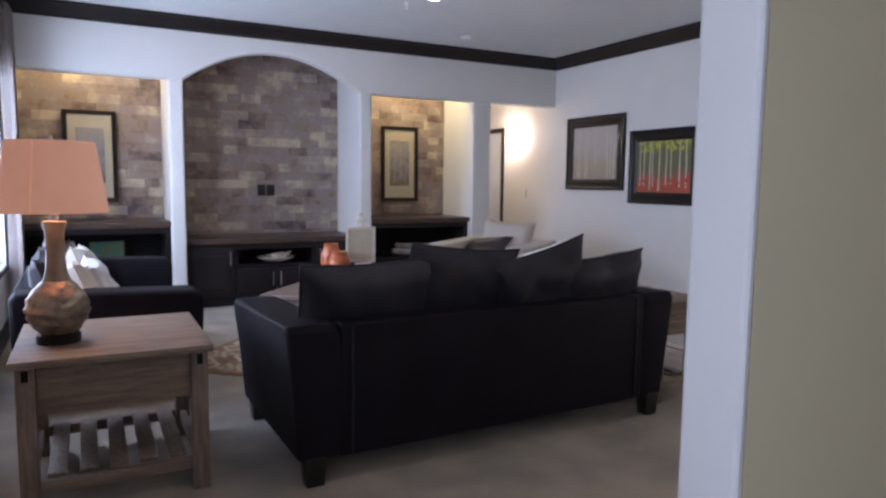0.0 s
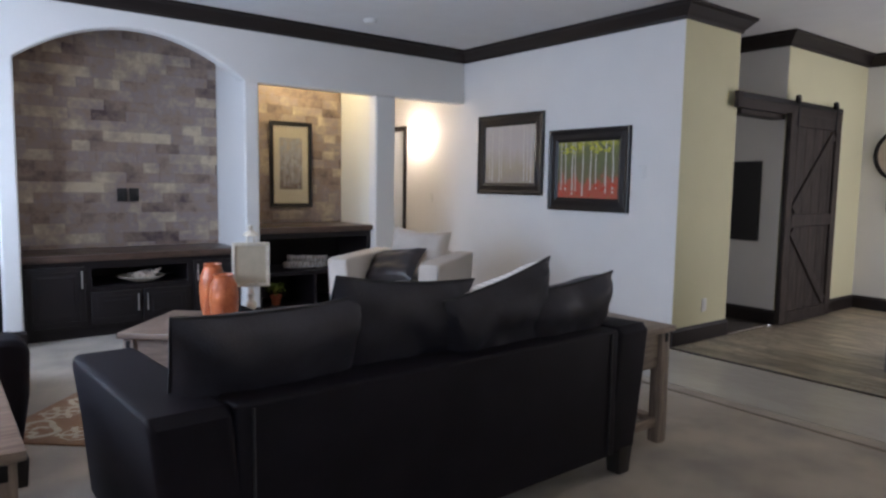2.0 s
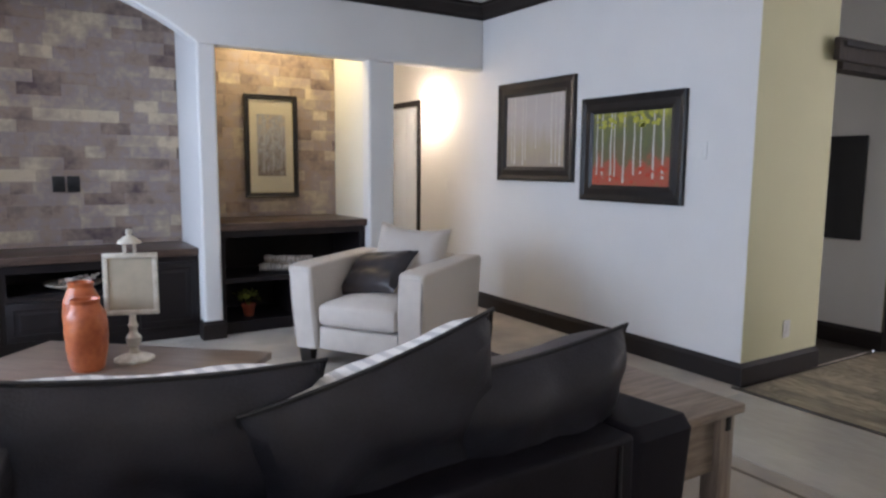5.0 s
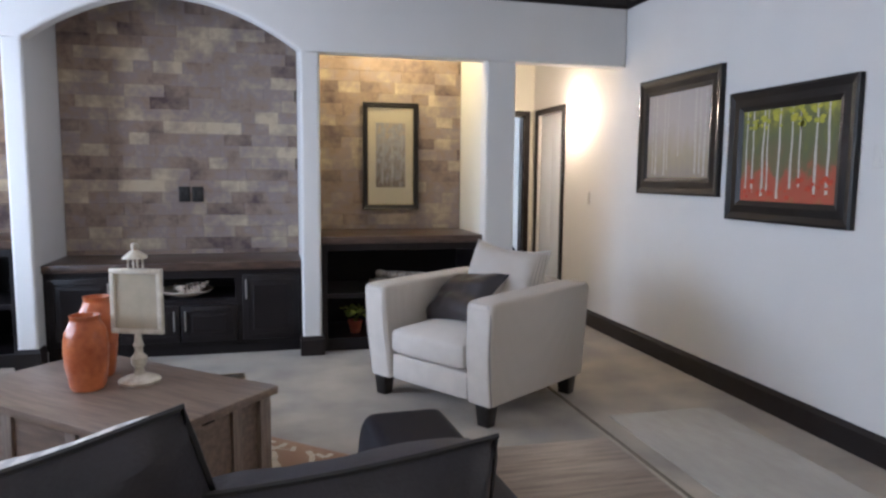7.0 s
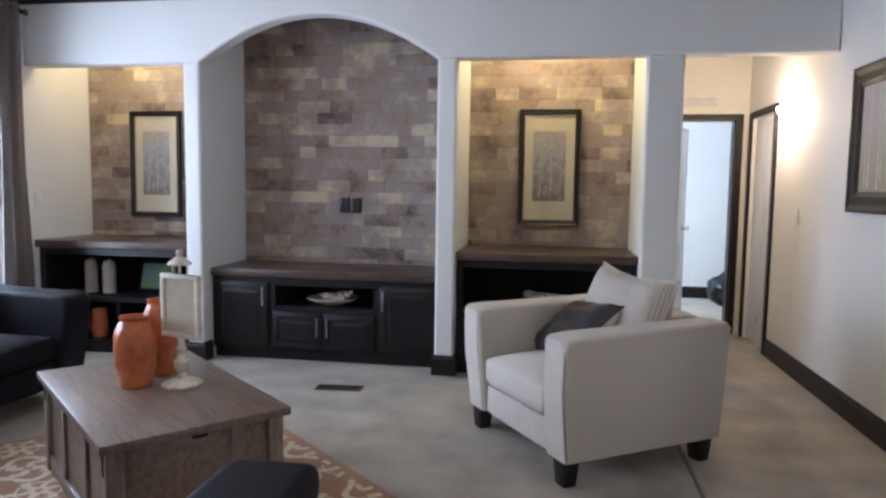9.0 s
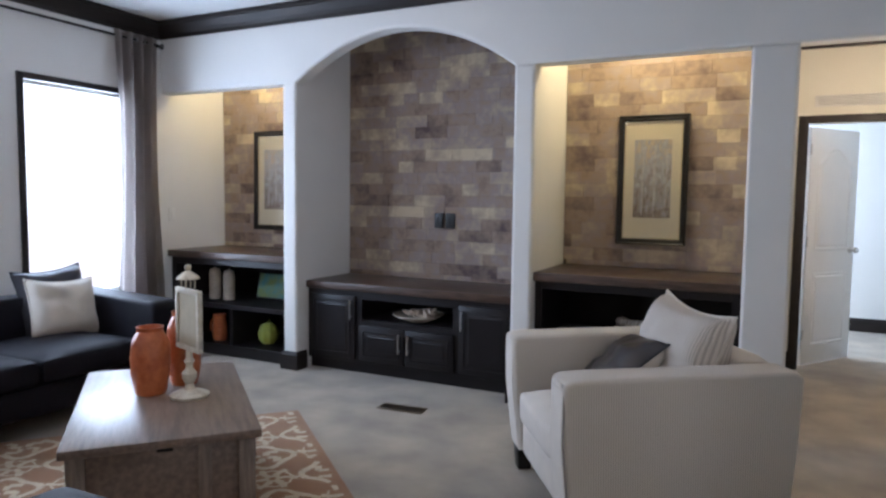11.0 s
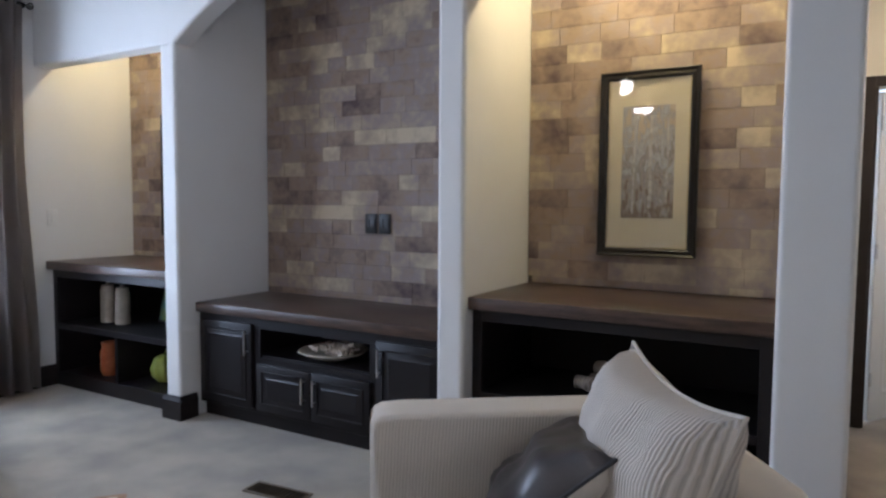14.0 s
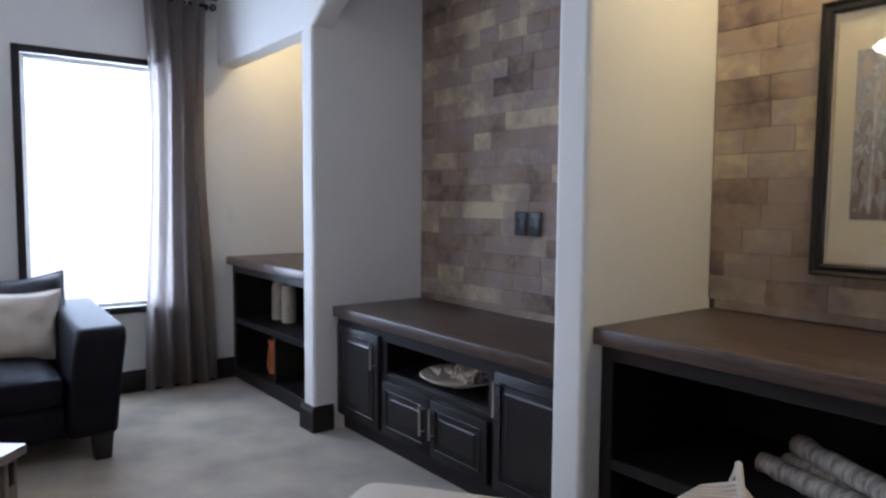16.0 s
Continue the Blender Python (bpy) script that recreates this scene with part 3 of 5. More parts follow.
def curtain():
    ob = thing("curtain", "grey-brown sheer grommet curtain hanging beside the window", "curtain")
    bm = bmesh.new()
    n, rows = 72, 24
    grid = []
    for j in range(rows + 1):
        f = j / rows
        z = 2.74 - f * 2.72
        row = []
        for i in range(n + 1):
            u = i / n
            spread = 1.0 - 0.12 * math.sin(math.pi * min(1, f * 1.3)) + 0.14 * f * f
            y = 6.775 + (u - 0.5) * 0.42 * spread + 0.01 * math.sin(5 * f + 3 * u)
            x = WX + 0.085 + (0.040 + 0.012 * f) * math.sin(u * 2 * math.pi * 4.0 + 0.5 * math.sin(f * 3)) + 0.010 * noise.noise(Vector((u * 6, f * 3, 1)))
            row.append(bm.verts.new((x, y, z)))
        grid.append(row)
    for a, b in zip(grid, grid[1:]):
        for i in range(n):
            bm.faces.new((a[i], a[i + 1], b[i + 1], b[i]))
    bmesh.ops.solidify(bm, geom=bm.faces[:], thickness=0.003)
    part("curtain_cloth", bm, CURTAIN, ob)
    for k in range(5):
        part("grommet", moved(lathe([(0.018, -0.004), (0.027, -0.004), (0.027, 0.004), (0.018, 0.004)], 16, ring=True), pose(WX + 0.085, 6.615 + k * 0.078, 2.695, 90, 0, 0)), STEEL, ob)


curtain()


def curtain_rod():
    ob = thing("curtain_rod", "black iron curtain rod with a scrolled finial", "curtain rod")
    part("rod", tube([(WX + 0.085, 4.6, 2.695), (WX + 0.085, 7.0, 2.695)], 0.010), IRON, ob)
    pts = [(WX + 0.085, 7.0 + 0.035 + 0.035 * math.cos(a) * (1 - a / 14), 2.695 + 0.035 * math.sin(a) * (1 - a / 14)) for a in [math.pi + i * 0.35 for i in range(26)]]
    part("finial", tube(pts, 0.006, 8), IRON, ob)
    for y in (4.9, 6.99):
        part("bracket", box(WX, y - 0.01, 2.67, WX + 0.09, y + 0.01, 2.69, 0.003), IRON, ob)


curtain_rod()


# ---- doors in the hall ----
def casing(name, axis, at, a0, a1, top, sign, w=0.06):
    bm = bmesh.new()
    for p in ((a0 - w, 0, a0, top + w), (a1, 0, a1 + w, top + w), (a0, top, a1, top + w)):
        lo, hi = sorted((at, at + sign * 0.02))
        if axis == "x":
            add_box(bm, lo, p[0], p[1], hi, p[2], p[3], 0.003)
        else:
            add_box(bm, p[0], lo, p[1], p[2], hi, p[3], 0.003)
    return structure(name, bm, TRIM)


casing("door_casing_1", "y", 9.139, 4.47, 5.21, 2.06, -1)
casing("door_casing_2", "x", EX - 0.001, 8.33, 8.99, 2.06, -1)
structure("door_jamb_1", add_box(box(4.47, 9.14, 0, 4.485, 9.26, 2.06), 5.195, 9.14, 0, 5.21, 9.26, 2.06), TRIM)


def panel_door():
    m = pose(4.50, 9.27, 0.012, 0, 0, 56)
    ob = thing("door_1", "open white moulded two-panel door with arched top panel", "door", m, kind="structure")
    w, h = 0.71, 2.03
    part("door_leaf", box(0, -0.0175, 0, w, 0.0175, h, 0.003), WHITE, ob)
    for side in (-1, 1):
        y = side * 0.018
        def raised(x0, x1, z0, z1, arch):
            top = [(x1 - (x1 - x0) * i / 10, z1 + arch * math.sin(math.pi * i / 10) ** 1.3) for i in range(11)]
            out = [(x0, z0), (x1, z0), *top]
            cx, cz = (x0 + x1) / 2, (z0 + z1) / 2
            bm = bmesh.new()
            rings = []
            for k, d in ((1.0, 0.0), (0.93, 0.008), (0.86, 0.001), (0.80, 0.009)):
                rings.append([bm.verts.new((cx + (x - cx) * k, y + side * d, cz + (z - cz) * (1 - (1 - k) * 0.7))) for x, z in out])
            for a, b in zip(rings, rings[1:]):
                for i in range(len(out)):
                    j = (i + 1) % len(out)
                    bm.faces.new((a[i], a[j], b[j], b[i]))
            bm.faces.new(rings[-1])
            return bm
        part("door_panel", raised(0.10, 0.61, 0.98, 1.76, 0.13), WHITE, ob, smooth=False)
        part("door_panel", raised(0.10, 0.61, 0.16, 0.80, 0.0), WHITE, ob, smooth=False)
        part("door_knob", moved(lathe([(0.0, 0.0), (0.028, 0.0), (0.028, 0.008), (0.011, 0.012), (0.011, 0.035), (0.026, 0.045), (0.028, 0.058), (0.018, 0.068), (0.0, 0.07)], 20), pose(0.65, y, 0.98, -90 * side, 0, 0)), STEEL, ob)
    for z in (0.22, 1.02, 1.80):
        part("hinge", box(-0.014, -0.024, z, 0.012, -0.017, z + 0.09, 0.002), STEEL, ob)


panel_door()


def bifold_door():
    ob = thing("door_2", "closed white bifold closet door in two leaves", "door", kind="structure")
    for y0, y1, dx in ((8.335, 8.655, 0.0), (8.662, 8.985, 0.012)):
        part("leaf", box(EX + 0.02 + dx, y0, 0.02, EX + 0.05 + dx, y1, 2.05, 0.004), WHITE, ob)
    part("hinge", box(EX + 0.008, 8.60, 0.22, EX + 0.022, 8.64, 0.30, 0.002), STEEL, ob)


bifold_door()


def wall_grille():
    ob = thing("air_vent", "white slatted return-air grille above the hall door", "vent")
    part("frame", box(4.52, 9.122, 2.19, 5.02, 9.139, 2.28, 0.003), PLASTIC, ob)
    for k in range(6):
        part("slat", moved(box(-0.23, -0.008, -0.003, 0.23, 0.004, 0.003), pose(4.77, 9.118, 2.203 + k * 0.0125, 30)), PLASTIC, ob)


wall_grille()


def bin_bag():
    bm = bmesh.new()
    bmesh.ops.create_icosphere(bm, subdivisions=4, radius=0.2)
    for v in bm.verts:
        d = 1 + 0.28 * noise.noise(v.co * 9) + 0.12 * noise.noise(v.co * 22)
        v.co = Vector((v.co.x * d, v.co.y * d, max(-0.19, v.co.z * d * (1.1 if v.co.z > 0 else 0.95))))
    solid("bin_bag", bm, BAG, "crumpled black plastic bag on the bedroom carpet", "bag", m=pose(5.62, 10.9, 0.19))


bin_bag()


def sconce():
    ob = thing("wall_sconce", "lit half-bowl wall sconce on the hall wall", "wall lamp")
    part("back_plate", box(EX - 0.02, 7.94, 1.94, EX - 0.001, 8.02, 2.06, 0.004), PLASTIC, ob)
    bm = lathe([(0.02, 0.0), (0.06, 0.03), (0.09, 0.08), (0.10, 0.12), (0.095, 0.12), (0.055, 0.035), (0.0, 0.012)], 28)
    bmesh.ops.bisect_plane(bm, geom=bm.verts[:] + bm.edges[:] + bm.faces[:], plane_co=(0, 0, 0), plane_no=(1, 0, 0), clear_outer=True)
    part("bowl", moved(bm, pose(EX - 0.002, 7.98, 1.93)), BULB_FAN, ob)


sconce()


# ---- barn door ----
def barn_door():
    ob = thing("barn_door", "dark weathered sliding barn door with braces", "door")
    x0, x1, yb = 6.95, 8.07, 4.115
    n = 6
    for k in range(n):
        a = x0 + (x1 - x0) * k / n
        part("plank", box(a + 0.002, yb - 0.028, 0.02, a + (x1 - x0) / n - 0.002, yb, 2.11, 0.004, 1), BARN, ob, smooth=False)
    f = 0.12
    for r in ((x0, 0.02, x0 + f, 2.11), (x1 - f, 0.02, x1, 2.11)):
        part("stile", box(r[0], yb - 0.050, r[1], r[2], yb - 0.0285, r[3], 0.004, 1), BARN, ob, smooth=False)
    for z in (0.02, 1.0, 1.99):
        part("rail", box(x0 + f + 0.001, yb - 0.050, z, x1 - f - 0.001, yb - 0.0285, z + 0.12, 0.004, 1), BARN, ob, smooth=False)
    for za, zb, dirn in ((1.12, 1.99, 1), (0.14, 1.0, -1)):
        w, h = x1 - x0 - 2 * f - 0.02, zb - za - 0.05
        ang = math.atan2(h, w) * dirn
        length = math.hypot(w, h) - 0.06
        part("brace", moved(box(-length / 2, -0.050, -0.05, length / 2, -0.0285, 0.05, 0.004, 1), Matrix.Translation(((x0 + x1) / 2, yb, (za + zb) / 2)) @ Matrix.Rotation(-ang, 4, "Y")), BARN, ob, smooth=False)
    for x in (x0 + 0.14, x1 - 0.14):
        part("hanger", box(x - 0.02, yb - 0.058, 1.98, x + 0.02, yb - 0.0505, 2.27, 0.003), IRON, ob)
        part("roller", moved(lathe([(0.0, -0.012), (0.04, -0.012), (0.04, 0.012), (0.0, 0.012)], 20), pose(x, yb - 0.038, 2.255, 90)), IRON, ob)


barn_door()


def barn_rail():
    ob = thing("barn_door_rail", "dark wooden track board and iron rail above the barn door", "door rail")
    part("board", box(6.05, 4.115, 2.10, 8.20, 4.155, 2.245, 0.004), BARN, ob, smooth=False)
    part("track", box(6.09, 4.088, 2.19, 8.14, 4.096, 2.225, 0.002), IRON, ob)
    part("valance", box(6.19, 4.16, 2.055, 7.015, 4.30, 2.115, 0.004), BARN, ob, smooth=False)


barn_rail()
solid("wall_panel", box(6.985, 4.36, 0.84, 7.019, 4.85, 1.65, 0.006), BLACK_PLASTIC, "black flat panel hung on the passage wall", "wall panel")


def clock():
    ob = thing("wall_clock", "round wall clock with a dark rim and cream face", "clock", pose(8.878, 3.72, 1.77, 0, -90, 0))
    part("rim", lathe([(0.27, 0.0), (0.31, 0.0), (0.31, 0.03), (0.295, 0.04), (0.27, 0.03)], 48, ring=True), FRAME, ob)
    part("face", lathe([(0.0, 0.0), (0.272, 0.0), (0.272, 0.012), (0.0, 0.012)], 48), CLOCKFACE, ob)
    part("hour_hand", moved(box(-0.012, 0, 0.014, 0.012, 0.15, 0.018), pose(0, 0, 0, 0, 0, 50)), FRAME, ob)
    part("minute_hand", moved(box(-0.009, 0, 0.019, 0.009, 0.21, 0.023), pose(0, 0, 0, 0, 0, -75)), FRAME, ob)


clock()


def metal_wall_art():
    ob = thing("metal_wall_art", "dark pierced leaf-pattern metal wall panel", "wall art")
    bm = bmesh.new()
    for a in ((3.30, 1.14, 3.86, 1.16), (3.30, 1.44, 3.86, 1.46), (3.30, 1.16, 3.32, 1.44), (3.84, 1.16, 3.86, 1.44)):
        add_box(bm, 8.85, a[0], a[1], 8.87, a[2], a[3])
    part("border", bm, IRON, ob)
    for r in range(5):
        for c in range(8):
            y, z = 3.36 + c * 0.064 + (0.03 if r % 2 else 0), 1.185 + r * 0.058
            bm = moved(lathe([(0.0, -0.006), (0.03, -0.004), (0.03, 0.004), (0.0, 0.006)], 10), Matrix.Translation((8.86, min(y, 3.82), z)) @ Matrix.Rotation(radians(35 if (r + c) % 2 else -35), 4, "X") @ Matrix.Rotation(radians(90), 4, "Y") @ Matrix.Diagonal((0.55, 1.2, 1, 1)))
            part("leaf", bm, IRON, ob)


metal_wall_art()


def counter_end():
    ob = thing("kitchen_island", "grey wood-grained island end panel with a pale top", "kitchen island")
    part("end_panel", box(5.98, 1.9, 0.0, 6.65, 2.79, 0.985, 0.006), GREYBOARD, ob)
    part("worktop", box(5.96, 1.85, 0.986, 6.7, 2.80, 1.01, 0.006), GREYBOARD, ob)


def plate(name, m, w, h, label, toggles=1, material=None):
    """A switch or socket plate in its own x, z plane, facing -y."""
    ob = thing(name, label, "switch", m)
    part("cover", box(-w / 2, -0.006, -h / 2, w / 2, 0, h / 2, 0.002), material or PLASTIC, ob)
    for k in range(toggles):
        x = (k - (toggles - 1) / 2) * w / toggles
        part("toggle", box(x - 0.012, -0.010, -0.03, x + 0.012, -0.0055, 0.03, 0.002), material or PLASTIC, ob)
    return ob


plate("light_switch", pose(WX, 7.19, 1.23, 0, 0, 90), 0.075, 0.12, "white wall switch beside the curtain")
plate("light_switch", pose(EX, 7.72, 1.20, 0, 0, -90), 0.075, 0.12, "white wall switch below the sconce")
plate("wall_socket", pose(5.80, 4.196, 0.32), 0.075, 0.12, "white socket low on the pale green wall")
plate("thermostat", pose(EX, 4.57, 1.505, 0, 0, -90), 0.08, 0.12, "small white thermostat on the art wall")
for ox in (1.745, 1.850):
    plate("media_socket", pose(ox, BY - 0.028, 1.222), 0.088, 0.125, "dark socket box set in the brick", 2, BLACK_PLASTIC)


def smoke_detector():
    ob = thing("smoke_detector", "white round smoke detector on the ceiling", "smoke detector", pose(3.65, 6.46, CZ - 0.04))
    part("housing", lathe([(0.0, 0.0), (0.045, 0.0), (0.06, 0.015), (0.065, 0.04), (0.0, 0.04)], 28), PLASTIC, ob)


smoke_detector()


def floor_vent():
    ob = thing("floor_vent", "brown slatted metal floor register in the carpet", "vent", pose(2.09, 6.62, 0, 0, 0, 4))
    bm = bmesh.new()
    for a in ((-0.16, -0.06, 0.16, -0.045), (-0.16, 0.045, 0.16, 0.06), (-0.16, -0.045, -0.145, 0.045), (0.145, -0.045, 0.16, 0.045)):
        add_box(bm, a[0], a[1], 0.0, a[2], a[3], 0.008, 0.002)
    part("rim", bm, BRONZE_PLATE, ob)
    # Flat black plate in place of the shaded hole beneath the slats.
    part("dark_duct_plate", box(-0.145, -0.045, 0.0005, 0.145, 0.045, 0.0015), BLACK_PLASTIC, ob)
    for k in range(12):
        x = -0.132 + k * 0.024
        part("slat", moved(box(-0.002, -0.044, -0.003, 0.002, 0.044, 0.003), pose(x, 0, 0.0055, 0, 25)), BRONZE_PLATE, ob)


floor_vent()
counter_end()


def ceiling_fan():
    ob = thing("ceiling_fan", "ceiling fan with dark blades and three lit glass shades", "ceiling fan", pose(2.08, 4.22, 0))
    part("canopy", lathe([(0.0, 2.85), (0.05, 2.85), (0.075, 2.87), (0.075, 2.90), (0.0, 2.90)], 24), IRON, ob)
    part("motor", lathe([(0.0, 2.72), (0.06, 2.72), (0.13, 2.75), (0.14, 2.80), (0.10, 2.84), (0.0, 2.85)], 32), IRON, ob)
    for k in range(5):
        m = Matrix.Rotation(radians(72 * k + 20), 4, "Z")
        bm = prism([(0.18, -0.045), (0.64, -0.07), (0.67, -0.04), (0.67, 0.04), (0.64, 0.07), (0.18, 0.045)], -0.004, 0.004)
        part("blade", moved(bm, m @ pose(0, 0, 2.80, 10, 0, 0)), WOOD_DARK, ob)
        part("blade_iron", moved(box(0.11, -0.02, 2.79, 0.22, 0.02, 2.798, 0.002), m), IRON, ob)
    for k in range(3):
        m = Matrix.Rotation(radians(120 * k + 40), 4, "Z") @ pose(0.12, 0, 2.72, 0, 145, 0)
        part("lamp_shade", moved(lathe([(0.02, 0.0), (0.035, 0.02), (0.055, 0.07), (0.065, 0.10), (0.0, 0.09)], 20), m), FAN_GLASS, ob)
    part("pull_chain", tube([(-0.18, -0.02, 2.66), (-0.18, -0.02, 2.50)], 0.003, 6), STEEL, ob)
    part("pull_knob", lathe([(0.0, 2.475), (0.010, 2.485), (0.012, 2.515), (0.003, 2.535), (0.0, 2.535)], 12, -0.18, -0.02), PLASTIC, ob)


ceiling_fan()


def flush_light():
    ob = thing("ceiling_light", "lit flush dome ceiling light behind the long sofa", "ceiling light", pose(1.55, 1.55, CZ))
    part("base", lathe([(0.0, -0.001), (0.15, -0.001), (0.15, -0.03), (0.14, -0.035), (0.0, -0.035)], 32), IRON, ob)
    part("dome", lathe([(0.138, -0.036), (0.13, -0.06), (0.10, -0.085), (0.05, -0.10), (0.0, -0.104)], 32), FAN_GLASS, ob)


flush_light()


# ---- pictures ----
def picture_frame(ob, w, h, bar, depth, material):
    """A mitred moulding in the x, z plane round the centre, facing -y."""
    prof = [(0, 0), (0, depth * 0.9), (0.12, depth), (0.4, depth * 0.7), (0.75, depth * 0.8), (1.0, depth * 0.45), (1.0, 0)]
    for side in range(4):
        a, b = ((w, h), (h, w))[side % 2]
        bm = bmesh.new()
        rings = []
        for s in (-1, 1):
            rings.append([bm.verts.new((s * (a / 2 - f * bar), -d, b / 2 - f * bar)) for f, d in prof])
        for i in range(len(prof)):
            j = (i + 1) % len(prof)
            bm.faces.new((rings[0][i], rings[0][j], rings[1][j], rings[1][i]))
        bm.faces.new(rings[0])
        bm.faces.new(rings[1][::-1])
        part("frame_bar", moved(bm, Matrix.Rotation(radians(90 * side), 4, "Y")), material, ob, smooth=False)


def flat(x0, z0, x1, z1, y, t=0.002):
    return box(x0, y - t, z0, x1, y, z1)


def streak(x, z0, z1, w, y, lean, seed):
    """An irregular upright brush-stroke."""
    bm = bmesh.new()
    n = 10
    l, r = [], []
    for k in range(n + 1):
        f = k / n
        c = x + lean * f + 0.006 * noise.noise(Vector((seed, f * 3, 0)))
        ww = w * (1 - 0.35 * f) * (1 + 0.35 * noise.noise(Vector((seed + 9, f * 6, 0))))
        z = z0 + (z1 - z0) * f
        l.append(bm.verts.new((c - ww / 2, y, z)))
        r.append(bm.verts.new((c + ww / 2, y, z)))
    for k in range(n):
        bm.faces.new((l[k], r[k], r[k + 1], l[k + 1]))
    return bm


def canvas(name, bands, noise_scale, stretch, spread):
    """Paint in soft bands by height, broken up by noise."""
    m = bpy.data.materials.new(name)
    m.use_nodes = True
    nt = m.node_tree
    b = nt.nodes["Principled BSDF"]
    b.inputs["Roughness"].default_value = 0.6
    tc, sep, no, mp = (nt.nodes.new("ShaderNode" + n) for n in ("TexCoord", "SeparateXYZ", "TexNoise", "Mapping"))
    nt.links.new(tc.outputs["Object"], sep.inputs[0])
    mp.inputs["Scale"].default_value = stretch
    nt.links.new(tc.outputs["Object"], mp.inputs["Vector"])
    nt.links.new(mp.outputs[0], no.inputs["Vector"])
    no.inputs["Scale"].default_value, no.inputs["Detail"].default_value = noise_scale, 6
    ad = nt.nodes.new("ShaderNodeMath")
    ad.operation = "MULTIPLY_ADD"
    ad.inputs[1].default_value = spread
    nt.links.new(no.outputs["Fac"], ad.inputs[0])
    nt.links.new(sep.outputs["Z"], ad.inputs[2])
    ramp = nt.nodes.new("ShaderNodeValToRGB")
    mr = nt.nodes.new("ShaderNodeMapRange")
    mr.inputs["From Min"].default_value, mr.inputs["From Max"].default_value = -0.4 + spread / 2, 0.4 + spread / 2
    nt.links.new(ad.outputs[0], mr.inputs["Value"])
    nt.links.new(mr.outputs[0], ramp.inputs[0])
    e = ramp.color_ramp.elements
    e[0].position, e[0].color = bands[0][0], (*bands[0][1], 1)
    e[1].position, e[1].color = bands[-1][0], (*bands[-1][1], 1)
    for p, c in bands[1:-1]:
        e.new(p).color = (*c, 1)
    nt.links.new(ramp.outputs[0], b.inputs["Base Color"])
    return m


CANVAS_GREY = canvas("muted_forest_canvas", [(0.1, (0.36, 0.30, 0.24)), (0.3, (0.42, 0.35, 0.24)), (0.6, (0.50, 0.44, 0.41)), (0.9, (0.47, 0.42, 0.39))], 6, (3, 3, 0.7), 0.35)
CANVAS_RED = canvas("autumn_forest_canvas", [(0.05, (0.34, 0.14, 0.05)), (0.16, (0.45, 0.085, 0.045)), (0.32, (0.42, 0.10, 0.05)), (0.42, (0.17, 0.13, 0.06)), (0.62, (0.13, 0.14, 0.06)), (0.76, (0.17, 0.18, 0.05)), (0.92, (0.42, 0.40, 0.05))], 7, (1.5, 1.5, 1), 0.55)
TRUNK_PALE = mat("pale_birch_stroke", (0.66, 0.62, 0.55), 0.6, scale=30, second=(0.46, 0.42, 0.37), stretch=(1, 1, 3))
TRUNK_PRINT = mat("printed_birch_stroke", (0.56, 0.53, 0.50), 0.6, scale=26, second=(0.30, 0.27, 0.26), stretch=(1, 1, 2))
LEAF_STROKE = mat("yellow_leaf_stroke", (0.55, 0.50, 0.05), 0.6, scale=30, second=(0.35, 0.36, 0.04))
RED_STROKE = mat("red_leaf_stroke", (0.60, 0.09, 0.03), 0.6, scale=30, second=(0.42, 0.03, 0.015))
PRINT = canvas("birch_print", [(0.15, (0.18, 0.13, 0.10)), (0.32, (0.36, 0.33, 0.31)), (0.45, (0.22, 0.19, 0.18)), (0.6, (0.45, 0.45, 0.47)), (0.72, (0.30, 0.30, 0.33)), (0.9, (0.46, 0.37, 0.28))], 20, (2.2, 2.2, 0.9), 1.3)


def daub(x, z, r, y, seed):
    bm = bmesh.new()
    pts = []
    for k in range(9):
        a = 2 * math.pi * k / 9
        rr = r * (1 + 0.45 * noise.noise(Vector((seed * 2.3, k * 1.7, 3))))
        pts.append(bm.verts.new((x + rr * math.cos(a) * 1.3, y, z + rr * math.sin(a))))
    bm.faces.new(pts)
    return bm


def painting(name, label, m, w, h, ground_paint, trunk_list, paint, leaves=False, seed=0):
    ob = thing(name, label, "painting", m)
    picture_frame(ob, w, h, 0.125, 0.035, FRAME)
    iw, ih = w / 2 - 0.122, h / 2 - 0.122
    part("canvas", flat(-iw, -ih, iw, ih, -0.012), ground_paint, ob, smooth=False)
    part("fillet", flat(-iw - 0.002, -ih - 0.002, iw + 0.002, ih + 0.002, -0.008), GOLD, ob, smooth=False)
    rnd = random.Random(seed)
    for k, (fx, wd, base) in enumerate(trunk_list):
        part("painted_trunk", streak(fx * iw, -ih + base * ih, ih * 0.985, wd, -0.0155, rnd.uniform(-0.012, 0.012), seed + k * 2.1), paint if k % 4 else TRUNK_PALE, ob, smooth=False)
    if leaves:
        for paint_l, count, lo, hi, r in ((LEAF_STROKE, 40, 0.6, 0.95, 0.016), (RED_STROKE, 26, -0.9, -0.5, 0.016)):
            bm = bmesh.new()
            for k in range(count):
                other = daub(rnd.uniform(-0.93, 0.93) * iw, rnd.uniform(lo, hi) * ih, rnd.uniform(0.5, 1.2) * r, -0.0163 - 0.0001 * (k % 5), k + seed)
                me = bpy.data.meshes.new("daub")
                other.to_mesh(me)
                other.free()
                bm.from_mesh(me)
                bpy.data.meshes.remove(me)
            ob2 = part("painted_leaves", bm, paint_l, ob, smooth=False)
            ob2["kind"] = "stuff"
    return ob


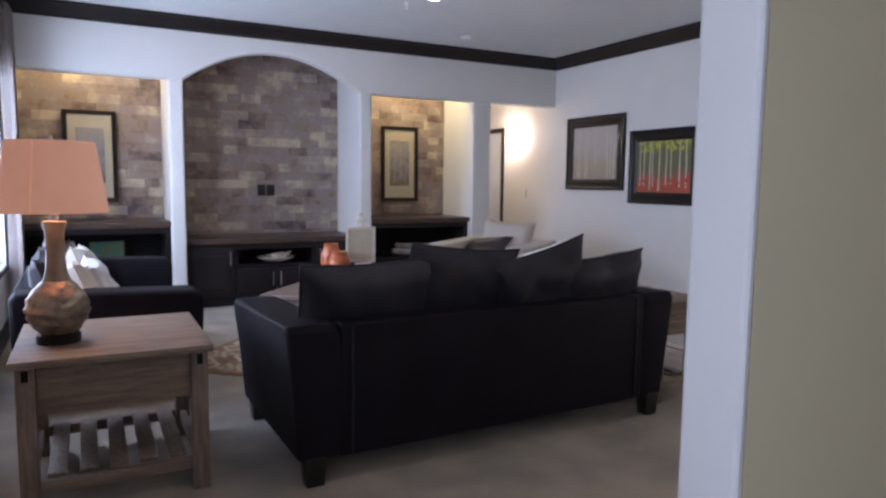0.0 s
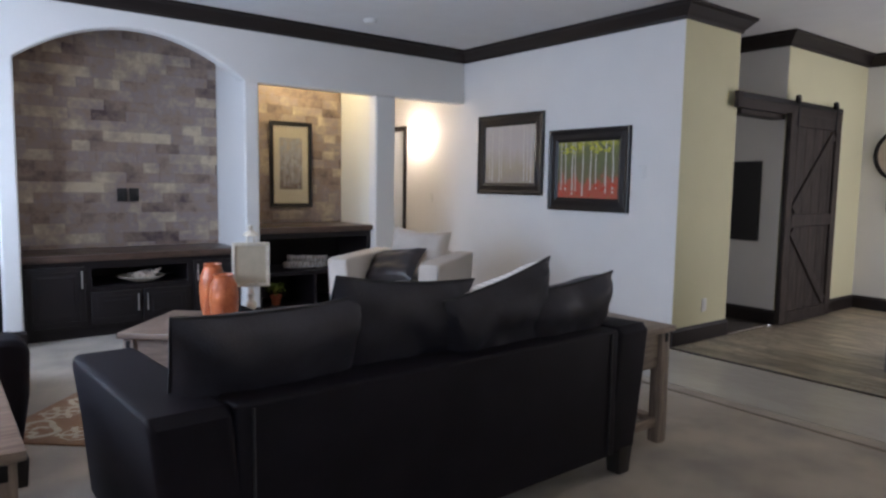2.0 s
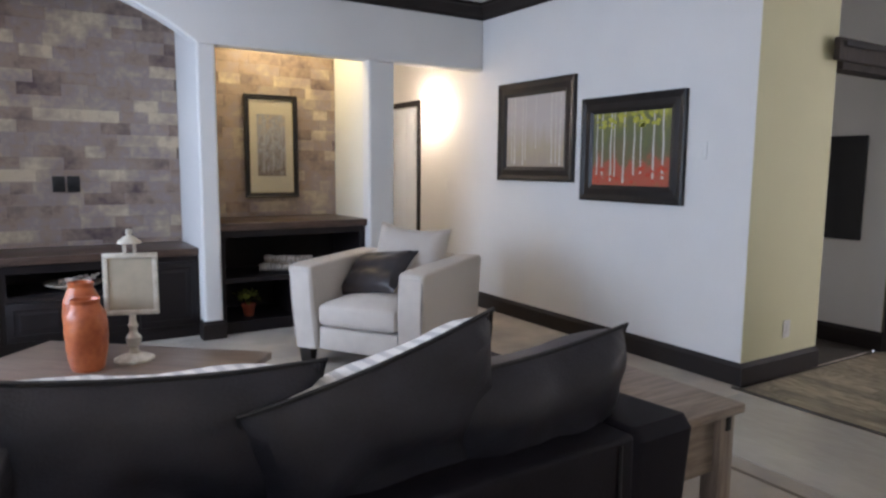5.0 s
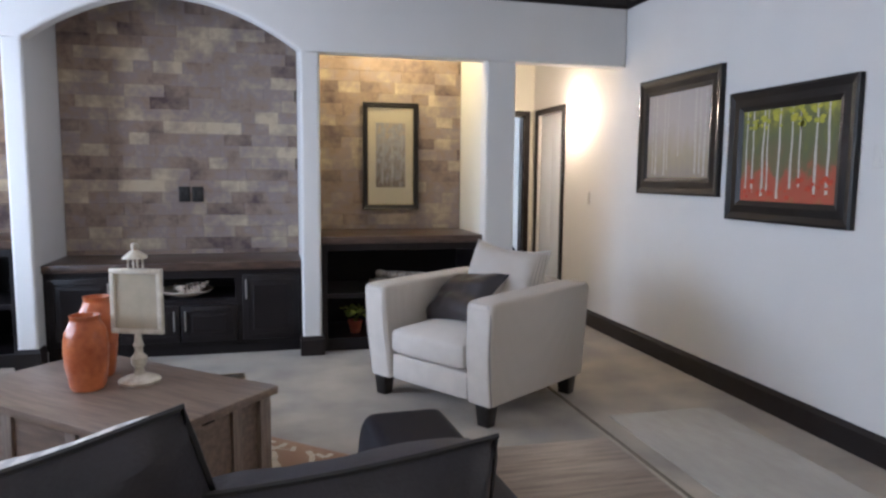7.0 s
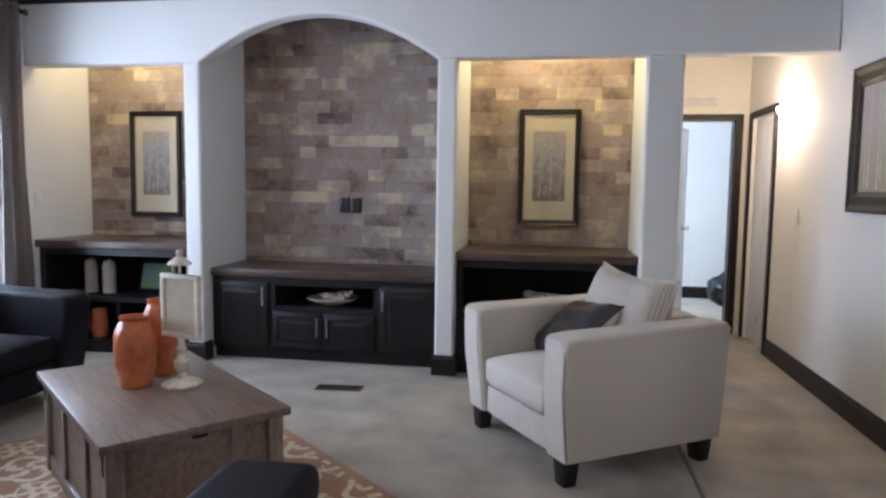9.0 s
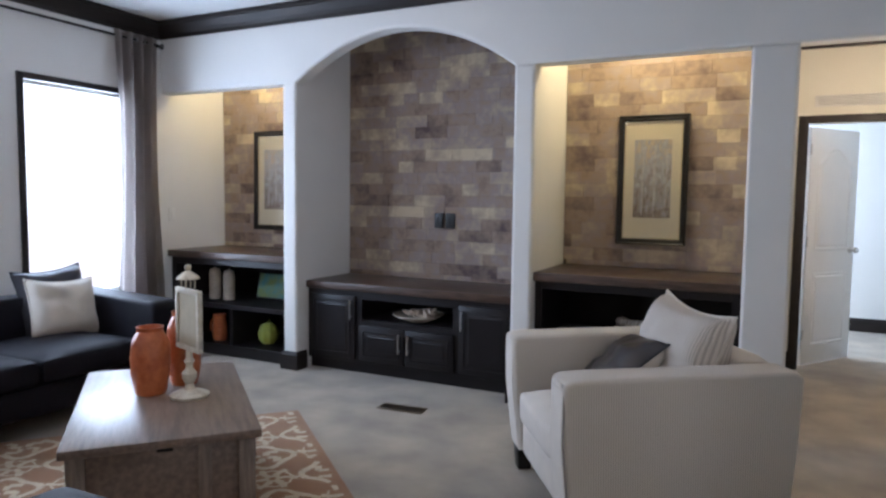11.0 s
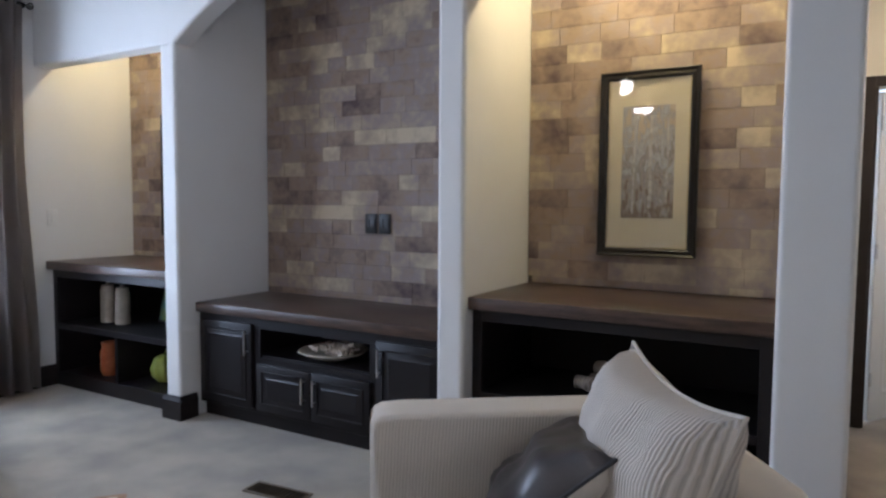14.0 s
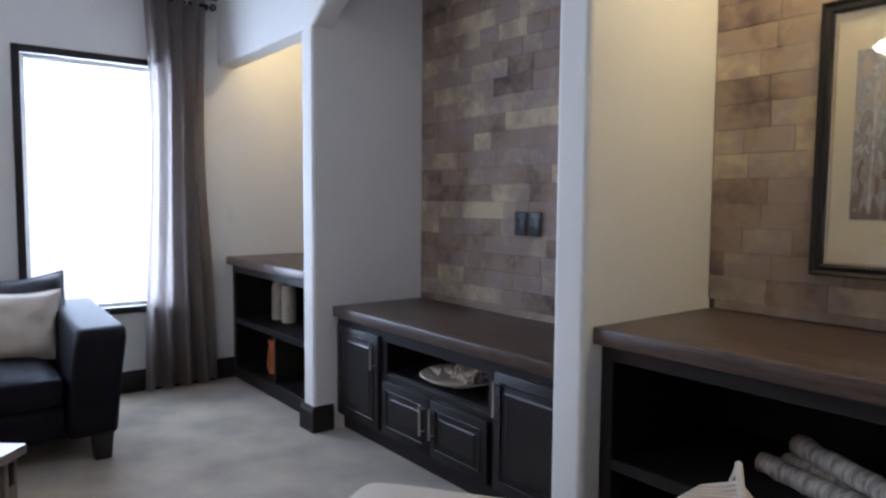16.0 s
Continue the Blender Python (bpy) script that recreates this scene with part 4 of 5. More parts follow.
painting("painting", "birch forest painting in muted greys with wide black frame", pose(EX - 0.001, 6.285, 1.70, 0, 0, -90), 1.02, 0.865, CANVAS_GREY,
         [(-0.80, 0.014, 0.1), (-0.70, 0.022, 0.08), (-0.40, 0.020, 0.06), (-0.30, 0.012, 0.2), (0.05, 0.010, 0.5), (0.60, 0.020, 0.1), (0.74, 0.014, 0.1), (0.86, 0.020, 0.04)], TRUNK_PALE, False, 3)
painting("painting", "bright autumn birch painting with red ground, wide black frame", pose(EX - 0.001, 5.19, 1.526, 0, 0, -90), 0.99, 0.79, CANVAS_RED,
         [(-0.88, 0.016, 0.28), (-0.72, 0.017, 0.2), (-0.50, 0.020, 0.12), (-0.38, 0.014, 0.24), (-0.14, 0.020, 0.08), (0.12, 0.018, 0.3), (0.30, 0.015, 0.34), (0.60, 0.020, 0.2), (0.84, 0.020, 0.2)], TRUNK_PALE, True, 7)


def niche_picture(cx):
    ob = thing("framed_print", "tall birch print with cream mat in a black frame", "framed picture", pose(cx, BY - 0.045, 1.556, -0.7, 0, -1.5), group="niche prints")
    w, h = 0.488, 0.928
    picture_frame(ob, w, h, 0.042, 0.032, FRAME)
    part("mat_board", flat(-w / 2 + 0.03, -h / 2 + 0.03, w / 2 - 0.03, h / 2 - 0.03, -0.004), MATBOARD, ob, smooth=False)
    part("fillet", add_box(add_box(flat(-w / 2 + 0.04, -h / 2 + 0.04, w / 2 - 0.04, -h / 2 + 0.05, -0.005, 0.008), -w / 2 + 0.04, -0.013, -h / 2 + 0.05, -w / 2 + 0.05, -0.005, h / 2 - 0.04), w / 2 - 0.05, -0.013, -h / 2 + 0.05, w / 2 - 0.04, -0.005, h / 2 - 0.04), GOLD, ob, smooth=False)
    part("print", flat(-0.13, -0.27, 0.13, 0.29, -0.0065), PRINT, ob, smooth=False)
    for k, fx in enumerate((-0.07, 0.012, 0.095)):
        part("printed_trunk", streak(fx, -0.25 + 0.03 * (k % 3), 0.285, 0.010 + 0.008 * (k % 2), -0.0092, 0.004, k * 1.9 + 4), TRUNK_PRINT, ob, smooth=False)
    pane = part("glass", flat(-w / 2 + 0.035, -h / 2 + 0.035, w / 2 - 0.035, h / 2 - 0.035, -0.018, 0.002), GLASS, ob, smooth=False)
    pane.visible_shadow = False


niche_picture(3.465)
niche_picture(0.015)


# ---- built-in cabinets ----
def handle(parent, x, z, y):
    ob = part("handle", tube([(x, y - 0.028, z - 0.075), (x, y - 0.028, z + 0.075)], 0.006, 10), STEEL, parent, "brushed steel bar handle")
    for s in (-0.055, 0.055):
        part("post", tube([(x, y - 0.028, z + s), (x, y, z + s)], 0.004, 8), STEEL, ob)


def cabinet_door(parent, x0, x1, z0, z1, y, hx):
    d = part("door", box(x0, y - 0.02, z0, x1, y, z1, 0.004), CABINET, parent)
    bm = bmesh.new()
    rings = []
    for inset, dep in ((0.045, 0.0201), (0.052, 0.014), (0.062, 0.014), (0.085, 0.024), (0.09, 0.024)):
        rings.append([bm.verts.new(p) for p in ((x0 + inset, y - dep, z0 + inset), (x1 - inset, y - dep, z0 + inset), (x1 - inset, y - dep, z1 - inset), (x0 + inset, y - dep, z1 - inset))])
    for a, b in zip(rings, rings[1:]):
        for i in range(4):
            bm.faces.new((a[i], a[(i + 1) % 4], b[(i + 1) % 4], b[i]))
    bm.faces.new(rings[-1])
    lip = [(x0 + 0.042, z0 + 0.042, x1 - 0.042, z0 + 0.05), (x0 + 0.042, z1 - 0.05, x1 - 0.042, z1 - 0.042), (x0 + 0.042, z0 + 0.05, x0 + 0.05, z1 - 0.05), (x1 - 0.05, z0 + 0.05, x1 - 0.042, z1 - 0.05)]
    for a in lip:
        add_box(bm, a[0], y - 0.026, a[1], a[2], y - 0.0195, a[3], 0.002, 1)
    part("raised_panel", bm, CABINET, d, smooth=False)
    handle(d, hx, z1 - 0.11 if z1 - z0 > 0.35 else (z0 + z1) / 2 + 0.03, y - 0.02)


def worktop(x0, x1, y, z, label):
    ob = thing("worktop", label, "worktop")
    part("board", box(x0, y + 0.022, z, x1, 7.856, z + 0.055, 0.003), TOP, ob)
    part("front_edge", box(x0, y, z - 0.004, x1, y + 0.021, z + 0.0555, 0.006, 3), TOP, ob)


def media_cabinet():
    ob = thing("media_cabinet", "espresso built-in media cabinet with raised-panel doors", "cabinet")
    x0, x1, y, top = 0.837, 2.663, 7.262, 0.668
    for n, a in (("plinth", (x0, 7.285, 0, x1, 7.32, 0.094)), ("side_panel", (x0, y, 0.095, x0 + 0.02, 7.855, top)), ("side_panel", (x1 - 0.02, y, 0.095, x1, 7.855, top)), ("bottom_panel", (x0 + 0.021, y, 0.095, x1 - 0.021, 7.855, 0.115)),
                 ("divider", (1.31, y, 0.116, 1.33, 7.855, top)), ("divider", (2.19, y, 0.116, 2.21, 7.855, top)), ("shelf", (1.331, y, 0.415, 2.189, 7.855, 0.44)), ("back_panel", (1.331, 7.84, 0.441, 2.189, 7.855, top))):
        part(n, box(*a), CABINET, ob, smooth=False)
    bm = bmesh.new()
    for a in ((x0, 0.60, x1, top), (x0, 0.09, x1, 0.125), (x0, 0.125, x0 + 0.04, 0.60), (1.29, 0.125, 1.36, 0.60), (2.16, 0.125, 2.23, 0.60), (x1 - 0.04, 0.125, x1, 0.60), (1.36, 0.385, 2.16, 0.43)):
        add_box(bm, a[0], y - 0.018, a[1], a[2], y - 0.0005, a[3], 0.002, 1)
    part("face_frame", bm, CABINET, ob, smooth=False)
    f = y - 0.019
    cabinet_door(ob, 0.865, 1.305, 0.115, 0.625, f, 1.275)
    cabinet_door(ob, 1.345, 1.755, 0.115, 0.395, f, 1.72)
    cabinet_door(ob, 1.765, 2.175, 0.115, 0.395, f, 1.80)
    cabinet_door(ob, 2.215, 2.640, 0.115, 0.625, f, 2.245)
    worktop(x0, x1, 7.21, 0.670, "walnut-brown wood worktop on the media cabinet")


media_cabinet()


def bookcase(x0, x1, name_label):
    ob = thing("bookcase", name_label, "bookcase", group="niche bookcases")
    y, top = 7.20, 0.858
    xm = (x0 + x1) / 2
    for a in ((x0, x0 + 0.03), (x1 - 0.03, x1)):
        part("side_panel", box(a[0], y, 0, a[1], 7.855, top), CABINET, ob, smooth=False)
    part("back_panel", box(x0 + 0.03, 7.84, 0.0, x1 - 0.03, 7.855, top), DARK_IN, ob, smooth=False)
    part("plinth", box(x0 + 0.03, y + 0.01, 0, x1 - 0.03, 7.84, 0.09), CABINET, ob, smooth=False)
    part("shelf", box(x0 + 0.03, y + 0.01, 0.425, x1 - 0.03, 7.84, 0.455), DARK_IN, ob, smooth=False)
    part("divider", box(xm - 0.015, y + 0.012, 0.091, xm + 0.015, 7.839, 0.424), CABINET, ob, smooth=False)
    bm = bmesh.new()
    for a in ((x0, 0.0, x0 + 0.05, top), (x1 - 0.05, 0.0, x1, top), (x0 + 0.05, top - 0.06, x1 - 0.05, top), (x0 + 0.05, 0.0, x1 - 0.05, 0.10), (x0 + 0.05, 0.42, x1 - 0.05, 0.46)):
        add_box(bm, a[0], y - 0.018, a[1], a[2], y - 0.0005, a[3], 0.002, 1)
    part("face_frame", bm, CABINET, ob, smooth=False)
    worktop(x0, x1, 7.132, 0.860, "walnut-brown wood top on the built-in bookcase")


bookcase(WX + 0.002, 0.698, "espresso open bookcase holding jars, a jug and a gourd")
bookcase(2.812, 4.108, "espresso open bookcase holding birch logs and a plant")


# ---- things on the shelves ----
def shell_bowl():
    ob = solid("bowl", lathe([(0.0, 0.0), (0.07, 0.0), (0.09, 0.008), (0.17, 0.035), (0.205, 0.055), (0.20, 0.06), (0.15, 0.04), (0.08, 0.018), (0.0, 0.014)], 40), PAGES, "shallow pale bowl filled with seashells", "bowl", m=pose(1.79, 7.40, 0.441))
    rnd = random.Random(4)
    for k in range(16):
        a, r = rnd.uniform(0, 6.28), rnd.uniform(0.0, 0.13)
        s = rnd.uniform(0.028, 0.05)
        prof = [(0.0, 0.0)] + [(s * (0.55 + 0.25 * math.sin(i * 1.9)) * (1 - i / 9) ** 0.6, s * i * 0.24) for i in range(1, 9)] + [(0.0, s * 2.2)]
        solid("seashell", moved(lathe(prof, 12), pose(0, 0, 0, rnd.uniform(50, 110), rnd.uniform(-30, 30), rnd.uniform(0, 360))), SHELL, "small pale seashell lying in the bowl", "seashell", "shells in the bowl", m=pose(1.79 + r * math.cos(a), 7.40 + r * math.sin(a), 0.441 + 0.048 + 0.02 * (k % 2) + r * 0.08))


shell_bowl()


def jar(x, z, h, r):
    ob = thing("jar", "cream pottery jar standing on the shelf", "jar", pose(x, 7.42, z), group="shelf jars")
    part("body", lathe([(0.0, 0.0), (r, 0.0), (r * 1.03, 0.01), (r, h * 0.5), (r * 1.02, h - 0.02), (r * 0.8, h), (0.0, h)], 24), PAGES, ob)
    part("lid", lathe([(0.0, h + 0.001), (r * 0.85, h + 0.001), (r * 0.85, h + 0.015), (r * 0.2, h + 0.02), (r * 0.2, h + 0.035), (0.0, h + 0.037)], 20), PAGES, ob)


jar(-0.37, 0.456, 0.26, 0.052)
jar(-0.20, 0.456, 0.25, 0.052)


def small_landscape():
    ob = thing("small_picture", "small landscape picture leaning on the bookcase shelf", "framed picture", pose(0.13, 7.60, 0.46, -14, 0, 0))
    part("board", box(-0.17, -0.008, 0.0, 0.17, 0.008, 0.25, 0.003), FRAME, ob)
    part("picture", box(-0.155, -0.010, 0.015, 0.155, -0.0082, 0.235), BLUE_GREEN, ob)


small_landscape()


def jug():
    ob = thing("jug", "tall orange glazed jug with a loop handle", "jug", pose(-0.24, 7.34, 0.092))
    part("body", lathe([(0.0, 0.0), (0.055, 0.0), (0.068, 0.04), (0.066, 0.12), (0.055, 0.20), (0.06, 0.24), (0.052, 0.24), (0.048, 0.2), (0.0, 0.19)], 28), ORANGE, ob)
    part("handle", tube([(-0.055 - 0.055 * math.sin(a), 0, 0.125 + 0.075 * math.cos(a)) for a in [math.pi * i / 10 for i in range(11)]], 0.009, 8), ORANGE, ob)


jug()


def gourd():
    ob = thing("gourd", "yellow-green ribbed ceramic gourd on the bottom shelf", "ornament", pose(0.26, 7.42, 0.092))
    bm = lathe([(0.0, 0.0), (0.05, 0.005), (0.085, 0.05), (0.092, 0.10), (0.07, 0.165), (0.03, 0.19), (0.0, 0.185)], 40)
    for v in bm.verts:
        a = math.atan2(v.co.y, v.co.x)
        k = 1 + 0.06 * math.cos(9 * a)
        v.co.x *= k
        v.co.y *= k
    part("body", bm, GOURD, ob)
    part("stem", tube([(0, 0, 0.18), (0.005, 0, 0.205), (0.018, 0, 0.225)], 0.008, 8), LEAF, ob)


gourd()


def birch_logs():
    rnd = random.Random(2)
    for k, (x, y, z, l) in enumerate(((3.43, 7.43, 0.49, 0.42), (3.49, 7.49, 0.49, 0.44), (3.53, 7.56, 0.49, 0.40), (3.49, 7.47, 0.552, 0.42))):
        n = 12
        pts = [(-l / 2 + l * i / n, 0.008 * noise.noise(Vector((i * 0.5, k, 0))), 0.006 * noise.noise(Vector((i * 0.5, k, 5)))) for i in range(n + 1)]
        solid("birch_log", tube(pts, [0.034 + 0.004 * noise.noise(Vector((i * 0.7, k, 9))) for i in range(n + 1)], 14), BIRCH, "pale birch log stacked on the bookcase shelf", "log", "birch log pile", m=pose(x, y, z, 0, 0, -24 + rnd.uniform(-7, 7)))


birch_logs()


def pot_plant():
    ob = thing("potted_plant", "small plant with yellow-green leaves in terracotta pot", "plant", pose(3.10, 7.40, 0.092))
    part("pot", lathe([(0.0, 0.0), (0.04, 0.0), (0.055, 0.085), (0.062, 0.085), (0.062, 0.105), (0.05, 0.105), (0.045, 0.09), (0.0, 0.088)], 24), TERRA, ob)
    rnd = random.Random(8)
    for k in range(46):
        a, e, r = rnd.uniform(0, 6.28), rnd.uniform(0.1, 1.4), rnd.uniform(0.05, 0.115)
        bm = bmesh.new()
        w, l = 0.018, 0.05
        v = [bm.verts.new(p) for p in ((0, 0, 0), (w, l * 0.4, 0.006), (w * 0.7, l * 0.8, 0.002), (0, l, -0.006), (-w * 0.7, l * 0.8, 0.002), (-w, l * 0.4, 0.006), (0, l * 0.5, 0.0))]
        for i in range(6):
            bm.faces.new((v[i], v[(i + 1) % 6], v[6]))
        part("leaf", moved(bm, Matrix.Translation((r * math.cos(a) * math.cos(e), r * math.sin(a) * math.cos(e), 0.12 + r * math.sin(e))) @ Euler((rnd.uniform(-0.8, 0.8), rnd.uniform(-0.8, 0.8), rnd.uniform(0, 6.28))).to_matrix().to_4x4()), LEAF, ob)
    for k in range(7):
        a = k * 0.9
        part("stem", tube([(0, 0, 0.085), (0.03 * math.cos(a), 0.03 * math.sin(a), 0.14), (0.06 * math.cos(a), 0.06 * math.sin(a), 0.17)], 0.002, 5), LEAF, ob)


pot_plant()


# ---- sofas ----
def arm_outline(depth, h, base):
    """Side view of a sofa arm, in (y, z): upright at the back, rounded at the front and swept in to the foot."""
    pts = [(depth / 2 - 0.02, base), (depth / 2, h * 0.6), (depth / 2 + 0.0, h - 0.03), (depth / 2 - 0.03, h)]
    for i in range(9):
        a = math.pi / 2 * i / 8
        pts.append((-depth / 2 + 0.07 - 0.07 * math.sin(a), h - 0.03 - 0.07 + 0.07 * math.cos(a)))
    pts += [(-depth / 2 + 0.005, h * 0.6), (-depth / 2 + 0.05, base)]
    return pts


def padded(outline, x0, x1, flare=0.0, rnd=0.03):
    """An outline in (y, z) between x0 and x1 with soft edges; flare leans the x1 side outward at the top."""
    bm = bmesh.new()
    zs = [z for _, z in outline]
    lo, hi = min(zs), max(zs)
    rings = []
    cy, cz = sum(p[0] for p in outline) / len(outline), (lo + hi) / 2
    n = 5
    for s, x in ((0, x0), (1, x1)):
        for i in range(n + 1):
            a = math.pi / 2 * (i / n if s else 1 - i / n)
            k = rnd * (1 - math.cos(a))
            xx = x1 - rnd + rnd * math.sin(a) if s else x0 + rnd - rnd * math.sin(a)
            ring = []
            for y, z in outline:
                dy, dz = y - cy, z - cz
                l = math.hypot(dy, dz)
                f = (l - k) / l
                zz = cz + dz * f
                ring.append(bm.verts.new((xx + flare * ((zz - lo) / (hi - lo)) ** 1.6, cy + dy * f, zz)))
            rings.append(ring)
    for a, b in zip(rings, rings[1:]):
        for i in range(len(outline)):
            j = (i + 1) % len(outline)
            bm.faces.new((a[i], a[j], b[j], b[i]))
    bm.faces.new(rings[0][::-1])
    bm.faces.new(rings[-1])
    return bm


def soft_box(x0, y0, z0, x1, y1, z1, r=0.05, crown=0.0):
    bm = box(x0, y0, z0, x1, y1, z1)
    bmesh.ops.subdivide_edges(bm, edges=bm.edges[:], cuts=7, use_grid_fill=True)
    cx, cy, hx, hy = (x0 + x1) / 2, (y0 + y1) / 2, (x1 - x0) / 2, (y1 - y0) / 2
    lo, hi = Vector((x0 + r, y0 + r, z0 + r)), Vector((x1 - r, y1 - r, z1 - r))
    for v in bm.verts:
        u, w = (v.co.x - cx) / hx, (v.co.y - cy) / hy
        top = v.co.z > (z0 + z1) / 2
        c = Vector([min(max(v.co[i], lo[i]), hi[i]) for i in range(3)])
        d = v.co - c
        if d.length > 1e-6:
            v.co = c + d.normalized() * r
        if top:
            v.co.z += crown * (1 - u * u) * (1 - w * w)
    return bm


def sofa(m, length, depth, h, label, arm=0.24, seats=2):
    """Faces -y of its own axes."""
    ob = thing("sofa", label, "sofa", m, group="charcoal sofas")
    base = 0.125
    hl = length / 2
    part("arm", padded(arm_outline(depth, h, base), hl - arm - 0.03, hl - 0.03, 0.055, 0.035), SOFA, ob)
    part("arm", moved(padded([(y, z) for y, z in arm_outline(depth, h, base)], hl - arm - 0.03, hl - 0.03, 0.055, 0.035), Matrix.Diagonal((-1, 1, 1, 1))), SOFA, ob)
    inner = hl - arm - 0.03
    part("back", box(-inner - 0.05, depth / 2 - 0.20, base, inner + 0.05, depth / 2 - 0.003, h - 0.004, 0.014, 3), SOFA, ob)
    part("seat_base", soft_box(-inner + 0.003, -depth / 2 + 0.06, base, inner - 0.003, depth / 2 - 0.20, 0.30, 0.02), SOFA, ob)
    for k in range(seats):
        a, b = -inner + 2 * inner * k / seats, -inner + 2 * inner * (k + 1) / seats
        part("seat_cushion", soft_box(a + 0.004, -depth / 2 + 0.03, 0.30, b - 0.004, depth / 2 - 0.20, 0.46, 0.045, 0.02), SOFA, ob)
    for s in (-1, 1):
        part("piping", tube([(s * (inner - 0.004), depth / 2 - 0.001, base + 0.01), (s * (inner - 0.004), depth / 2 + 0.001, h * 0.6), (s * (inner - 0.004), depth / 2 - 0.002, h - 0.02)], 0.005, 6), SOFA_SEAM, ob)
        for t in (-1, 1):
            x, y = s * (hl - 0.11), t * (depth / 2 - 0.06)
            part("leg", box(x - 0.05, y - 0.045, 0, x + 0.05, y + 0.045, base + 0.01, 0.006, 2, (0.8, 0.8)), LEG, ob)
    return ob


sofa(pose(1.825, 3.285, 0, 0, 0, 181.5), 2.25, 1.08, 0.725, "charcoal sofa seen from behind, loose cushions along its back", seats=3)
sofa(pose(0.08, 5.17, 0, 0, 0, 90), 1.96, 1.0, 0.715, "charcoal loveseat beside the window with pale cushions", seats=2)

# loose back cushions of the long sofa
for cx, cy, w, h, tilt, roll, fr, bk, sd in ((1.14, 3.05, 0.66, 0.54, -18, 1, CUSHION, CUSHION, 1), (1.62, 3.11, 0.62, 0.60, -20, -5, STRIPE_CUSHION, CUSHION, 2), (2.20, 3.07, 0.58, 0.60, -22, 14, STRIPE_CUSHION, CUSHION, 3), (2.56, 3.06, 0.60, 0.52, -20, 5, CUSHION, CUSHION, 4)):
    cushion("cushion", "black satin cushion with a white striped face" if fr is STRIPE_CUSHION else "plump black satin cushion with piped edges",
            pose(cx, cy, 0.46, 0, 0, 180) @ pose(0, 0, 0, tilt, roll, 0), w, h, 0.20, fr, bk, SOFA_SEAM, 0.03, 0.012, sd, "sofa cushions")
cushion("cushion", "white striped cushion lying on the sofa seat", pose(1.36, 3.44, 0.47, 0, 0, 168) @ pose(0, 0, 0, -30, -12, 0), 0.50, 0.46, 0.16, STRIPE_CUSHION, CUSHION, SOFA_SEAM, 0.07, 0.03, 21, "sofa cushions")
# cushions of the loveseat
for cy, dx, w, h, tilt, rz, fr, sd in ((5.78, 0.0, 0.50, 0.46, -18, 90, CUSHION, 5), (5.70, 0.17, 0.46, 0.40, -20, 84, CREAM_CUSHION, 6), (4.62, 0.0, 0.50, 0.46, -18, 90, CUSHION, 7), (4.55, 0.16, 0.46, 0.42, -20, 97, CREAM_CUSHION, 8), (4.78, 0.27, 0.42, 0.40, -24, 92, STRIPE_CUSHION, 9)):
    cushion("cushion", "pale cushion leaning on the loveseat" if fr is not CUSHION else "black satin cushion leaning on the loveseat",
            pose(-0.16 + dx, cy, 0.455, 0, 0, rz) @ pose(0, 0, 0, tilt, 3 * (-1) ** sd, 0), w, h, 0.17, fr, fr, SOFA_SEAM if fr is CUSHION else CREAM_CUSHION, 0.07, 0.02, sd, "loveseat cushions")


# ---- armchair ----
ARMCHAIR = pose(3.71, 5.948, 0, 0, 0, -56.5)


